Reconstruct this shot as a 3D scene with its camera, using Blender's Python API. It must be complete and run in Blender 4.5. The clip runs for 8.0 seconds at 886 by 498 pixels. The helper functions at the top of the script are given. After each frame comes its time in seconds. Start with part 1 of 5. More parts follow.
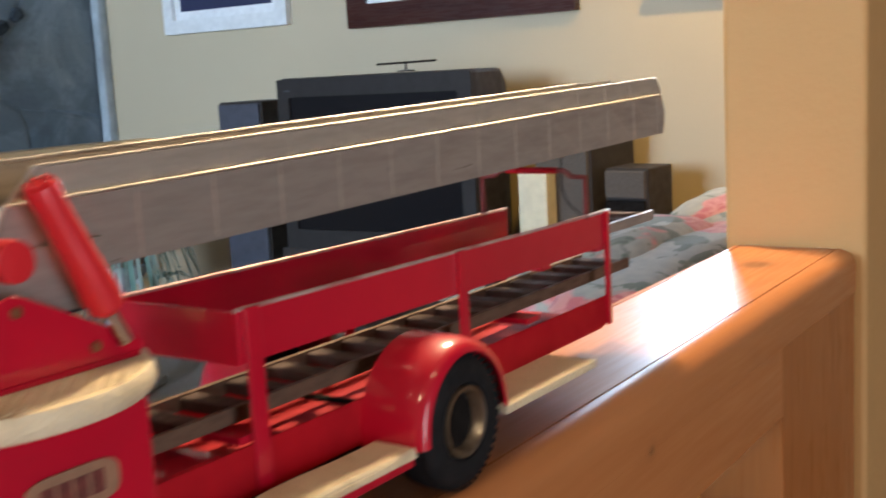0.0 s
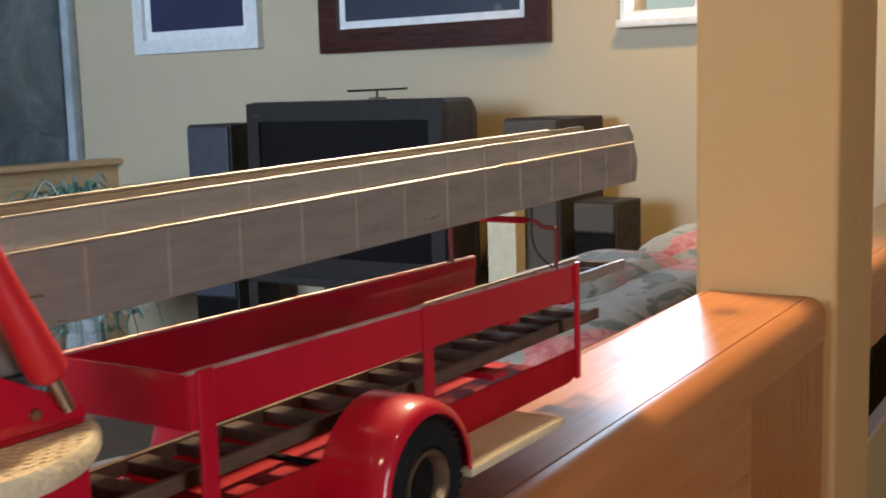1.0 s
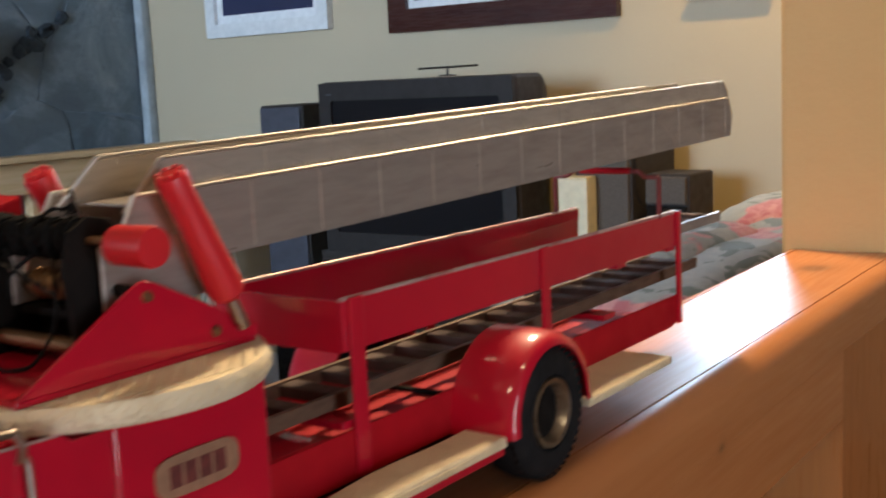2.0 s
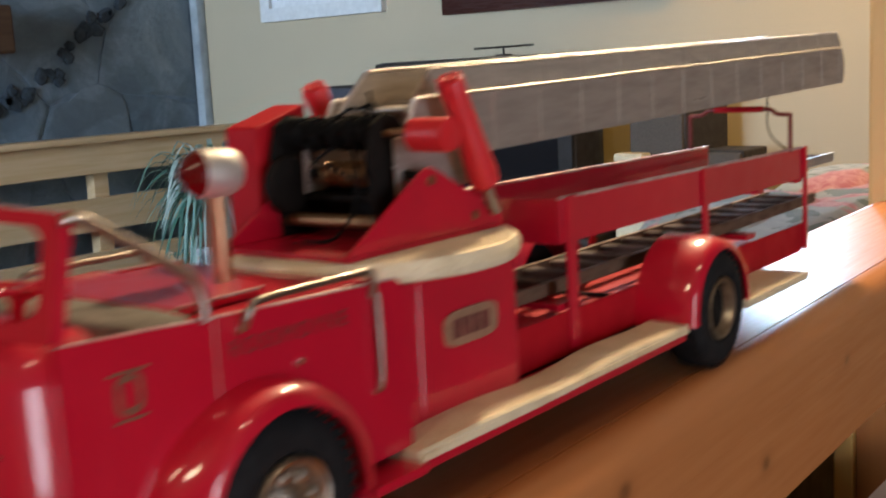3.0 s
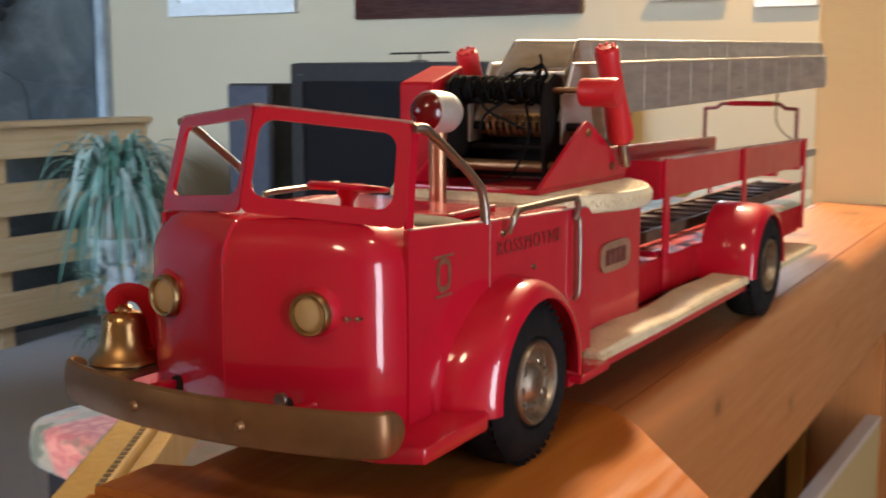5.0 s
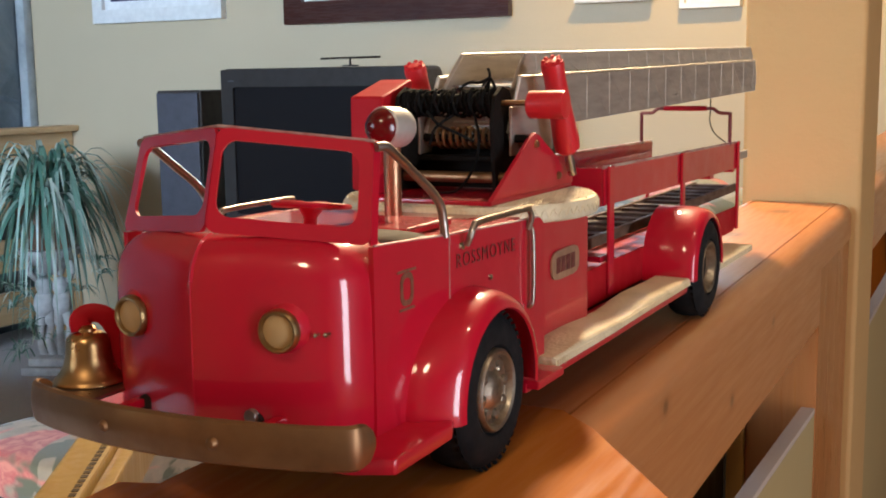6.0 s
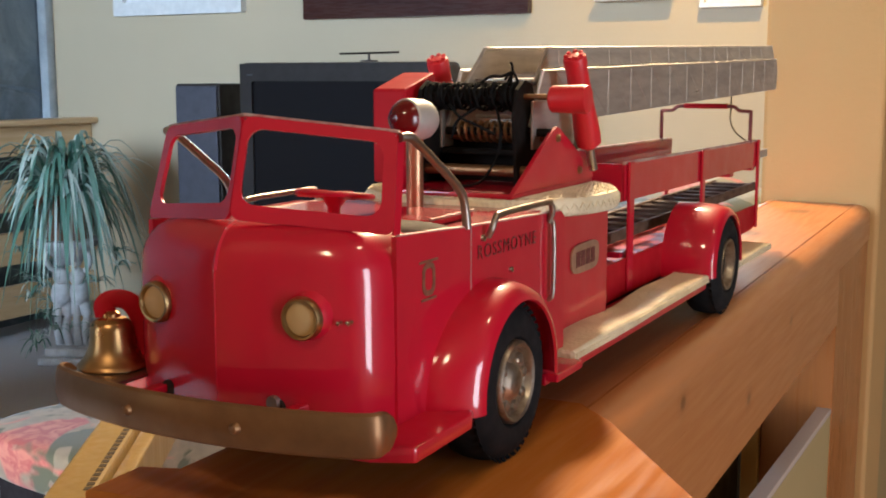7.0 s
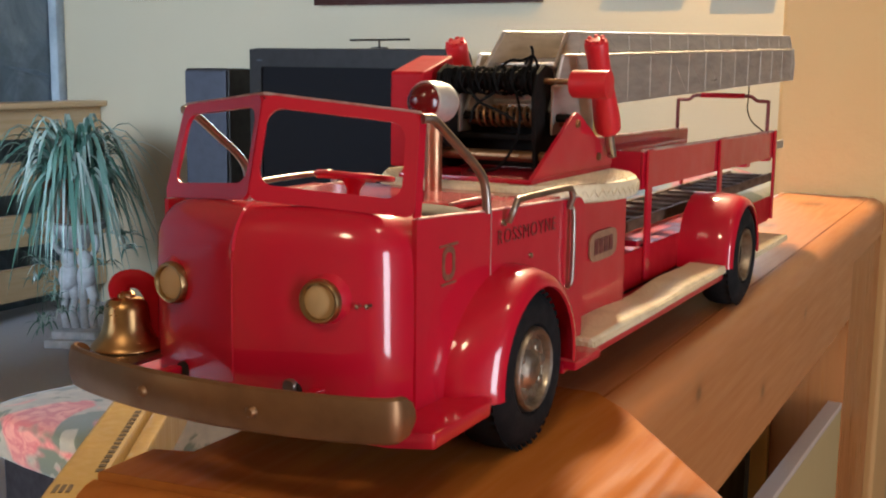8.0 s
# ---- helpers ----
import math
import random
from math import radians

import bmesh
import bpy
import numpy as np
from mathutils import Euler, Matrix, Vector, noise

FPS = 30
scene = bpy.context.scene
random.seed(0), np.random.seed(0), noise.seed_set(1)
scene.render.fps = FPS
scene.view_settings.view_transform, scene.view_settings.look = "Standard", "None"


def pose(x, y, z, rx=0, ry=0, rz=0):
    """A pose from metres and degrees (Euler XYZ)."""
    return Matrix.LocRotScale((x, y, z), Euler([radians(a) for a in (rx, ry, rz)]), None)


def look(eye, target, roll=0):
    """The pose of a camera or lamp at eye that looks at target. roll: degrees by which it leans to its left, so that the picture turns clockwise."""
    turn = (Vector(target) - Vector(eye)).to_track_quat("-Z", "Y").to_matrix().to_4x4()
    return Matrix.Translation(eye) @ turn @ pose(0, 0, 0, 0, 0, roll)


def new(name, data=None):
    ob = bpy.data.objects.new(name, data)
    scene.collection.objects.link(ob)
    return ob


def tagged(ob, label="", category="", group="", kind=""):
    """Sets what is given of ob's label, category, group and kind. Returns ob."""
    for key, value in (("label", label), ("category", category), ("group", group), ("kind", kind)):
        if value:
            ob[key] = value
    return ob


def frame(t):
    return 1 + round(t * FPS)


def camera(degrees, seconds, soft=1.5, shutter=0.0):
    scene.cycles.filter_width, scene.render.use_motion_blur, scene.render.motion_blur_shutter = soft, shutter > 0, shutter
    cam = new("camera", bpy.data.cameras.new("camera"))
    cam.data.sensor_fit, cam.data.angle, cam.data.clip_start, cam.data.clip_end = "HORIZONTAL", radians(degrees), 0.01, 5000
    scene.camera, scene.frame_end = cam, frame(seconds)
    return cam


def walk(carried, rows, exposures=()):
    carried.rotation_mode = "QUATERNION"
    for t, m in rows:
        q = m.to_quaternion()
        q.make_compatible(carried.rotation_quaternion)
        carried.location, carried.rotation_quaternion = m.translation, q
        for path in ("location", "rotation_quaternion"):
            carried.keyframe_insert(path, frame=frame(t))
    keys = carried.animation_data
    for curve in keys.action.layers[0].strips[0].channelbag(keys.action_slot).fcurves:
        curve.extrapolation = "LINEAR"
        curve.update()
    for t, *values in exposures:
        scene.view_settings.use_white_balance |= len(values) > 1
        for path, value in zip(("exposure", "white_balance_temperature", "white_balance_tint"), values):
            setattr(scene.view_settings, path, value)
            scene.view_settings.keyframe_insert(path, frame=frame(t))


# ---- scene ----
cam = camera(42.0, 8.0, soft=1.9, shutter=0.8)
PATH = [
    (0, (0.389, -0.029, 1.21), (-0.753, 1.584, 0.904), -3.1),
    (0.5, (0.385, 0.008, 1.221), (-0.71, 1.655, 0.922), -3.0),
    (1, (0.377, -0.009, 1.223), (-0.721, 1.641, 0.956), -1.6),
    (2.5, (0.371, -0.111, 1.197), (-0.845, 1.447, 0.891), -3.2),
    (3, (0.355, -0.189, 1.183), (-0.869, 1.362, 0.873), -3.0),
    (3.5, (0.336, -0.258, 1.164), (-0.871, 1.297, 0.807), -3.1),
    (4, (0.32, -0.28, 1.165), (-0.917, 1.258, 0.841), -2.5),
    (5.5, (0.284, -0.367, 1.163), (-0.658, 1.372, 0.872), 0.1),
    (6, (0.285, -0.364, 1.17), (-0.648, 1.38, 0.876), -0.8),
    (6.5, (0.281, -0.364, 1.168), (-0.637, 1.385, 0.858), -0.1),
    (7, (0.284, -0.368, 1.168), (-0.672, 1.363, 0.869), -0.1),
    (7.5, (0.282, -0.364, 1.165), (-0.679, 1.357, 0.827), 0.3),
    (8, (0.276, -0.365, 1.165), (-0.688, 1.359, 0.847), 0.7),
]
walk(cam, [(t, look(eye, target, roll)) for t, eye, target, roll in PATH],
     [(0, -0.04), (0.5, -0.28), (1, -0.36), (2.5, -0.30), (3, -0.24), (4, 0.0), (5.5, 0.08), (8, 0.08)])

# ---------------- world and lights ----------------
world = bpy.data.worlds.new("sky")
scene.world = world
world.use_nodes = True
sky = world.node_tree.nodes.new("ShaderNodeTexSky")
sky.sky_type, sky.sun_disc, sky.sun_elevation, sky.sun_rotation = "NISHITA", False, radians(28), radians(200)
world.node_tree.links.new(sky.outputs[0], world.node_tree.nodes["Background"].inputs[0])
world.node_tree.nodes["Background"].inputs[1].default_value = 0.12
scene.view_settings.exposure = 0.0

TOP = 1.0          # top of the wooden half wall
LOW = 0.06         # floor
CEIL = 2.80
AMBER = (1.0, 0.64, 0.17)
WARM, LAMP, COOL, PALE = (1.0, 0.79, 0.54), (1.0, 0.75, 0.46), (0.57, 0.76, 1.0), (0.82, 0.88, 1.0)


def down_lamp(name, at, target, watts, radius, colour, cone, blend=0.4):
    """A recessed bulb, or an added fill lamp, that shines down in a cone."""
    data = bpy.data.lights.new(name, "SPOT")
    data.spot_size, data.spot_blend = radians(cone), blend
    data.energy, data.shadow_soft_size, data.color = watts, radius, colour
    ob = new(name, data)
    ob.matrix_world = look(at, target)
    return ob


def window_light(name, at, target, wide, high, watts, colour, spread=180):
    data = bpy.data.lights.new(name, "AREA")
    data.shape, data.size, data.size_y, data.energy, data.color = "RECTANGLE", wide, high, watts, colour
    data.spread = radians(spread)
    ob = new(name, data)
    ob.matrix_world = look(at, target)
    return ob


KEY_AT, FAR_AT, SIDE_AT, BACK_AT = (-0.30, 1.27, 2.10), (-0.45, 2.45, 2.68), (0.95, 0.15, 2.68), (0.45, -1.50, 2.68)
down_lamp("ceiling_bulb", KEY_AT, (0.05, 0.60, 1.0), 150, 0.05, LAMP, 112, 0.45)
down_lamp("far_bulb", FAR_AT, (-0.35, 3.42, 1.40), 150, 0.06, AMBER, 104, 0.8)
# Two unseen fill lamps, added to brighten the truck's side and nose.
down_lamp("kitchen_side_fill", SIDE_AT, (0.1, 0.2, 1.0), 12, 0.06, WARM, 90, 0.5)
down_lamp("kitchen_front_fill", BACK_AT, (0.05, 0.1, 1.0), 42, 0.16, WARM, 90, 0.5)
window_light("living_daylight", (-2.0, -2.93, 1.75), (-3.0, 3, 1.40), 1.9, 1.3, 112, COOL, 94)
window_light("small_window_daylight", (-1.062, 3.46, 1.78), (-1.062, 0, 1.70), 0.22, 0.60, 16.0, COOL)
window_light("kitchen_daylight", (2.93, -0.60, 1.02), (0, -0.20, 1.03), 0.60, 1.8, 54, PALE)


# ---------------- materials ----------------
class Mat:
    """A node material with a principled shader and short helpers."""

    def __init__(self, name, colour, rough=0.5, metal=0.0, coat=0.0, spec=0.5):
        self.m = bpy.data.materials.new(name)
        self.m.use_nodes = True
        self.t = self.m.node_tree
        self.p = self.t.nodes["Principled BSDF"]
        self.p.inputs["Base Color"].default_value = (*colour, 1)
        self.p.inputs["Roughness"].default_value = rough
        self.p.inputs["Metallic"].default_value = metal
        self.p.inputs["Coat Weight"].default_value = coat
        self.p.inputs["Coat Roughness"].default_value = 0.08
        self.p.inputs["Specular IOR Level"].default_value = spec
        self.c = self.node("ShaderNodeTexCoord").outputs["Object"]

    def node(self, kind, **values):
        n = self.t.nodes.new(kind)
        for key, value in values.items():
            n.inputs[key].default_value = value
        return n

    def link(self, a, b):
        self.t.links.new(a, b)

    def scaled(self, scale):
        n = self.node("ShaderNodeMapping")
        n.inputs["Scale"].default_value = scale
        self.link(self.c, n.inputs["Vector"])
        return n.outputs[0]

    def noise(self, scale, detail=4.0, stretch=(1, 1, 1), rough=0.55, distortion=0.0):
        n = self.node("ShaderNodeTexNoise", Scale=scale, Detail=detail, Roughness=rough, Distortion=distortion)
        self.link(self.scaled(stretch), n.inputs["Vector"])
        return n.outputs["Fac"]

    def ramp(self, fac, stops):
        n = self.node("ShaderNodeValToRGB")
        while len(n.color_ramp.elements) < len(stops):
            n.color_ramp.elements.new(0.5)
        for e, (at, colour) in zip(n.color_ramp.elements, stops):
            e.position, e.color = at, (*colour, 1)
        self.link(fac, n.inputs[0])
        return n.outputs[0]

    def mix(self, fac, a, b, blend="MIX"):
        n = self.node("ShaderNodeMix")
        n.data_type, n.blend_type = "RGBA", blend
        for socket, value in ((n.inputs[0], fac), (n.inputs[6], a), (n.inputs[7], b)):
            if isinstance(value, (int, float)):
                socket.default_value = value
            elif isinstance(value, tuple):
                socket.default_value = (*value, 1)
            else:
                self.link(value, socket)
        return n.outputs[2]

    def maths(self, op, a, b=0.0):
        n = self.node("ShaderNodeMath")
        n.operation = op
        for socket, value in ((n.inputs[0], a), (n.inputs[1], b)):
            if isinstance(value, (int, float)):
                socket.default_value = value
            else:
                self.link(value, socket)
        return n.outputs[0]

    def span(self, fac, low, high, a=0.0, b=1.0):
        n = self.node("ShaderNodeMapRange")
        for k, v in enumerate((low, high, a, b)):
            n.inputs[k + 1].default_value = v
        self.link(fac, n.inputs[0])
        return n.outputs[0]

    def base(self, colour):
        self.link(colour, self.p.inputs["Base Color"])
        return self

    def rough(self, value):
        self.link(value, self.p.inputs["Roughness"])
        return self

    def bump(self, height, strength=0.3, distance=0.001):
        n = self.node("ShaderNodeBump", Strength=strength, Distance=distance)
        self.link(height, n.inputs["Height"])
        self.link(n.outputs[0], self.p.inputs["Normal"])
        return self


def mat_red():
    m = Mat("red_enamel", (0.53, 0.005, 0.026), 0.42, 0, 1.0, 0.2)
    m.p.inputs["Coat Roughness"].default_value = 0.09
    wear = m.noise(55, 6)
    m.base(m.mix(m.span(m.noise(9, 3), 0.35, 0.7), (0.53, 0.005, 0.026), (0.45, 0.0045, 0.023)))
    m.rough(m.span(wear, 0.3, 0.75, 0.36, 0.5))
    return m.bump(m.noise(160, 2), 0.06, 0.0006).m


def mat_red_plastic():
    m = Mat("red_plastic", (0.60, 0.018, 0.026), 0.38)
    m.p.inputs["Subsurface Weight"].default_value = 0.15
    m.p.inputs["Subsurface Radius"].default_value = (0.004, 0.001, 0.001)
    m.rough(m.span(m.noise(120, 3), 0.3, 0.7, 0.3, 0.5))
    return m.m


def mat_metal(name, colour, rough, spot, scale=60, stretch=(1, 1, 1), bump=0.0, metal=1.0):
    m = Mat(name, colour, rough, metal)
    n = m.noise(scale, 6, stretch)
    m.base(m.mix(m.span(n, 0.4, 0.75), colour, spot))
    m.rough(m.span(n, 0.3, 0.8, rough * 0.75, rough * 1.5))
    if bump:
        m.bump(n, bump, 0.0006)
    return m.m


def mat_tread():
    m = Mat("cream_tread_plate", (0.76, 0.66, 0.46), 0.55, 0.2, 0, 0.25)
    dirt = m.noise(40, 5)
    m.base(m.mix(m.span(dirt, 0.5, 0.85), (0.76, 0.66, 0.46), (0.54, 0.43, 0.26)))
    v = m.node("ShaderNodeTexVoronoi", Scale=1.0)
    v.feature = "F1"
    m.link(m.scaled((420, 420, 420)), v.inputs["Vector"])
    return m.bump(v.outputs["Distance"], 0.55, 0.0012).m


def mat_wood(name, light, dark, along="y", gloss=0.25, knots=(), coat=0.5, scale=1.0):
    m = Mat(name, light, gloss, 0, coat, 0.15)
    long = {"x": (0.9, 14, 14), "y": (14, 0.9, 14), "z": (14, 14, 0.9)}[along]
    grain = m.noise(2.6 * scale, 5, long, 0.6, 0.6)
    fine = m.noise(14 * scale, 4, long)
    colour = m.mix(m.span(grain, 0.32, 0.68), light, dark)
    colour = m.mix(m.span(fine, 0.35, 0.75, 0.0, 0.13), colour, tuple(c * 0.72 for c in light))
    colour = m.mix(m.span(m.noise(1.7, 3), 0.35, 0.7, 0, 0.30), colour, tuple(c * 0.8 for c in dark))
    for x, y, z, r, stretch in knots:
        d = m.node("ShaderNodeMapping")
        d.inputs["Location"].default_value = (-x, -y * stretch, -z)
        d.inputs["Scale"].default_value = (1, stretch, 1)
        m.link(m.c, d.inputs["Vector"])
        length = m.node("ShaderNodeVectorMath")
        length.operation = "LENGTH"
        m.link(d.outputs[0], length.inputs[0])
        wobble = m.maths("ADD", length.outputs["Value"], m.maths("MULTIPLY", m.maths("SUBTRACT", fine, 0.5), r * 0.9))
        colour = m.mix(m.span(wobble, r * 0.75, r * 1.6, 0.85, 0.0), colour, (0.10, 0.035, 0.012))
        colour = m.mix(m.span(wobble, r * 1.5, r * 3.5, 0.35, 0.0), colour, tuple(c * 0.6 for c in dark))
    m.base(colour)
    m.rough(m.span(fine, 0.3, 0.7, gloss * 0.8, gloss * 1.4))
    return m.bump(fine, 0.05, 0.0008).m


def mat_paint(name, colour, rough=0.75, tex=40, strength=0.18, blotch=0.92):
    m = Mat(name, colour, rough)
    m.base(m.mix(m.span(m.noise(1.3, 4), 0.3, 0.7), colour, tuple(c * blotch for c in colour)))
    rough_coat = m.maths("ADD", m.noise(tex, 5), m.maths("MULTIPLY", m.noise(tex / 6, 3), 1.5))
    return m.bump(rough_coat, strength, 0.004).m


def mat_stone():
    m = Mat("slate_stone", (0.10, 0.12, 0.13), 0.6)
    info = m.node("ShaderNodeObjectInfo")
    tone = m.ramp(info.outputs["Random"], [(0.0, (0.085, 0.125, 0.16)), (0.5, (0.115, 0.155, 0.185)), (1.0, (0.15, 0.18, 0.20))])
    n = m.noise(3.2, 8, (1, 1, 1), 0.65, 0.8)
    colour = m.mix(m.span(n, 0.42, 0.68), tone, (0.24, 0.29, 0.33))
    colour = m.mix(m.span(m.noise(1.6, 5, (1, 1, 1), 0.6, 1.5), 0.52, 0.60, 0.0, 0.65), colour, (0.07, 0.095, 0.115))
    colour = m.mix(m.span(m.noise(9, 6, (1, 1, 1), 0.7), 0.55, 0.70, 0.0, 0.6), colour, (0.10, 0.125, 0.14))
    m.base(colour)
    m.rough(m.span(n, 0.3, 0.7, 0.4, 0.75))
    return m.bump(m.noise(5, 9, (1, 1, 1), 0.7), 0.6, 0.03).m


def mat_floral(name="floral_fabric", shade=1.0, tint=(1.0, 1.0, 1.0)):
    def t(*c):
        return tuple(a * shade * b for a, b in zip(c, tint))
    m = Mat(name, (0.40, 0.38, 0.32), 0.9)
    ground = m.mix(m.span(m.noise(30, 3), 0.35, 0.65), t(0.40, 0.39, 0.34), t(0.32, 0.32, 0.29))
    leaf = m.noise(7.5, 3, (1, 1.2, 1), 0.5, 1.2)
    colour = m.mix(m.span(leaf, 0.53, 0.56), ground, t(0.14, 0.17, 0.13))
    rose = m.noise(4.6, 3, (1, 1, 1), 0.5, 0.6)
    petals = m.mix(m.span(m.noise(24, 3, (1, 1, 1), 0.5, 1.5), 0.4, 0.6), t(0.66, 0.30, 0.28), t(0.52, 0.14, 0.16))
    colour = m.mix(m.span(rose, 0.545, 0.57), colour, petals)
    m.base(colour)
    m.p.inputs["Sheen Weight"].default_value = 0.25
    return m.bump(m.noise(500, 2), 0.25, 0.001).m


def mat_carpet():
    m = Mat("grey_carpet", (0.38, 0.37, 0.39), 0.95)
    m.base(m.mix(m.span(m.noise(220, 3), 0.3, 0.7), (0.56, 0.55, 0.58), (0.44, 0.43, 0.46)))
    return m.bump(m.noise(300, 3), 0.6, 0.006).m


def mat_leaf():
    m = Mat("spider_plant_leaf", (0.07, 0.16, 0.09), 0.45)
    g = m.node("ShaderNodeNewGeometry")
    m.base(m.ramp(g.outputs["Random Per Island"], [(0.0, (0.045, 0.13, 0.095)), (0.35, (0.10, 0.23, 0.175)), (0.62, (0.24, 0.38, 0.32)), (1.0, (0.58, 0.64, 0.58))]))
    return m.m


def plain(name, colour, rough=0.5, metal=0.0, coat=0.0, var=0.85, scale=30):
    m = Mat(name, colour, rough, metal, coat)
    n = m.noise(scale, 5)
    m.base(m.mix(m.span(n, 0.35, 0.7), colour, tuple(c * var for c in colour)))
    m.rough(m.span(n, 0.3, 0.7, rough * 0.85, min(1, rough * 1.25)))
    return m.m


RED, RED_PLASTIC = mat_red(), mat_red_plastic()
FLAT_RED = plain("flat_red_paint", (0.42, 0.006, 0.014), 0.55, 0, 0, 0.85, 40)
STEEL = mat_metal("brushed_aluminium", (0.40, 0.355, 0.315), 0.36, (0.32, 0.275, 0.24), 30, (6, 1, 6), 0.05, 0.5)
BRIGHT = mat_metal("bright_rod", (0.72, 0.70, 0.66), 0.22, (0.5, 0.46, 0.42))
# Extra pale metal: the lamp light on the ladder edges is in its colour.
EDGE = mat_metal("edge_highlight_metal", (0.88, 0.85, 0.80), 0.42, (0.70, 0.64, 0.56))
# Dark browns put the bed's dim reflections into the silver ladders' colour.
LADDER_BROWN = mat_metal("shaded_ladder_metal", (0.15, 0.085, 0.052), 0.68, (0.10, 0.055, 0.035), 50, (3, 1, 3), 0.05, 0.3)
RUNG = mat_metal("dark_rung", (0.08, 0.045, 0.032), 0.75, (0.05, 0.03, 0.02), 60, (1, 1, 1), 0.0, 0.3)
DULL = mat_metal("dull_rod", (0.42, 0.37, 0.33), 0.35, (0.28, 0.22, 0.18))
BRASS = mat_metal("aged_brass", (0.30, 0.165, 0.080), 0.42, (0.22, 0.115, 0.054), 45, (1, 1, 1), 0.04, 0.8)
GOLD = mat_metal("polished_brass", (0.50, 0.30, 0.13), 0.32, (0.36, 0.20, 0.08), 50)
# Lighter, warmer copy of the aluminium, for the inner ladder's lit look.
LIT_STEEL = mat_metal("lit_sheet_metal", (0.57, 0.52, 0.45), 0.40, (0.44, 0.39, 0.33), 30, (6, 1, 6), 0.05, 0.6)
COPPER = mat_metal("copper_tube", (0.52, 0.29, 0.17), 0.42, (0.45, 0.22, 0.12), 50)
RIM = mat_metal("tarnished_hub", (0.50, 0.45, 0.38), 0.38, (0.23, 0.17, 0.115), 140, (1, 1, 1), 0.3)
TREAD = mat_tread()
PLATE = plain("dull_tin_plate", (0.42, 0.235, 0.145), 0.45, 0.3, 0, 0.75, 150)
RUBBER = plain("black_rubber", (0.013, 0.013, 0.014), 0.72, 0, 0, 0.7, 90)
BLACK = plain("black_iron", (0.008, 0.006, 0.005), 0.75, 0, 0, 0.6, 60)
STRING = plain("black_string", (0.006, 0.006, 0.006), 0.85, 0, 0, 0.6, 300)
for dull in (BLACK, STRING, FLAT_RED, RUBBER):
    dull.node_tree.nodes["Principled BSDF"].inputs["Specular IOR Level"].default_value = 0.15
HEADLIGHT_BRASS = mat_metal("headlight_brass", (0.42, 0.29, 0.14), 0.34, (0.27, 0.17, 0.075), 90)
SATIN = mat_metal("satin_silver_paint", (0.62, 0.60, 0.56), 0.45, (0.48, 0.45, 0.41), 70, (1, 1, 1), 0.0, 0.6)
WORN_RED = mat_metal("worn_pale_red_edge", (0.55, 0.42, 0.38), 0.4, (0.36, 0.03, 0.04), 130, (1, 0.4, 1), 0.0, 0.3)
WIRE_RED = plain("dark_red_wire", (0.20, 0.03, 0.03), 0.5, 0.2, 0, 0.6, 120)
LENS = plain("cream_lens", (0.57, 0.38, 0.175), 0.45, 0, 0.0, 0.92)
RUBY = Mat("ruby_lens", (0.11, 0.003, 0.004), 0.20, 0, 0.15).m
# Near black: shade put into the colour of cab floor, holes and chassis.
DARK = plain("shade_black", (0.014, 0.006, 0.005), 0.8)
LETTER = plain("worn_dark_print", (0.20, 0.036, 0.028), 0.45, 0.1, 0, 0.6, 200)
DECAL = plain("dull_gold_print", (0.24, 0.095, 0.055), 0.45, 0.1, 0, 0.6, 200)
BROWN_DECAL = plain("brown_print", (0.16, 0.035, 0.03), 0.5, 0, 0, 0.6, 200)
KNOTS = ((0.0285, 1.085, 1.0, 0.0115, 0.8), (0.0145, 0.858, 1.0, 0.0115, 0.8), (0.0968, 0.279, 0.975, 0.004, 0.8),
         (0.0968, 0.472, 0.928, 0.004, 0.8), (0.0968, 0.64, 0.955, 0.003, 0.8), (0.155, 0.040, 1.0, 0.009, 1.0))
PINE = mat_wood("varnished_pine", (0.49, 0.190, 0.064), (0.43, 0.152, 0.047), "y", 0.36, KNOTS, 0.75)
PINE.node_tree.nodes["Principled BSDF"].inputs["Coat Roughness"].default_value = 0.35
PINE_CORNER = mat_wood("orange_varnished_pine", (0.55, 0.195, 0.034), (0.42, 0.122, 0.021), "y", 0.62, KNOTS, 0.04)
PINE_UP = mat_wood("varnished_pine_upright", (0.44, 0.165, 0.05), (0.34, 0.11, 0.032), "z", 0.3, ((0.052, 1.006, 0.71, 0.006, 1.0),), 0.2)
SLAT = mat_wood("pale_pine", (0.76, 0.55, 0.33), (0.64, 0.42, 0.22), "y", 0.4, ((0.019, 2.45, 0.68, 0.014, 0.8), (0.019, 3.05, 0.42, 0.014, 0.8)), 0.2)
PALE_PAINT = mat_paint("pale_panel_paint", (0.42, 0.30, 0.13))
LEDGE = mat_paint("pinkish_ledge_paint", (0.50, 0.40, 0.34))
# Pine brightened to orange, so the strip by the post looks lit.
STRIP = mat_wood("lit_pine_strip", (0.78, 0.46, 0.14), (0.66, 0.36, 0.10), "z", 0.4, (), 0.2)
LATH = mat_wood("yellow_lath", (0.39, 0.265, 0.09), (0.32, 0.20, 0.065), "z", 0.4, (), 0.2)
WALL = mat_paint("cream_wall_paint", (0.51, 0.42, 0.290))
COLUMN = mat_paint("yellow_wall_paint", (0.58, 0.335, 0.125), 0.7, 45, 0.5)
# Made-up brown boards on unseen ceiling and walls, to cut bounced light.
CEILING = mat_wood("bounce_dimming_boards", (0.40, 0.25, 0.13), (0.32, 0.18, 0.085), "y", 0.5, (), 0.1)
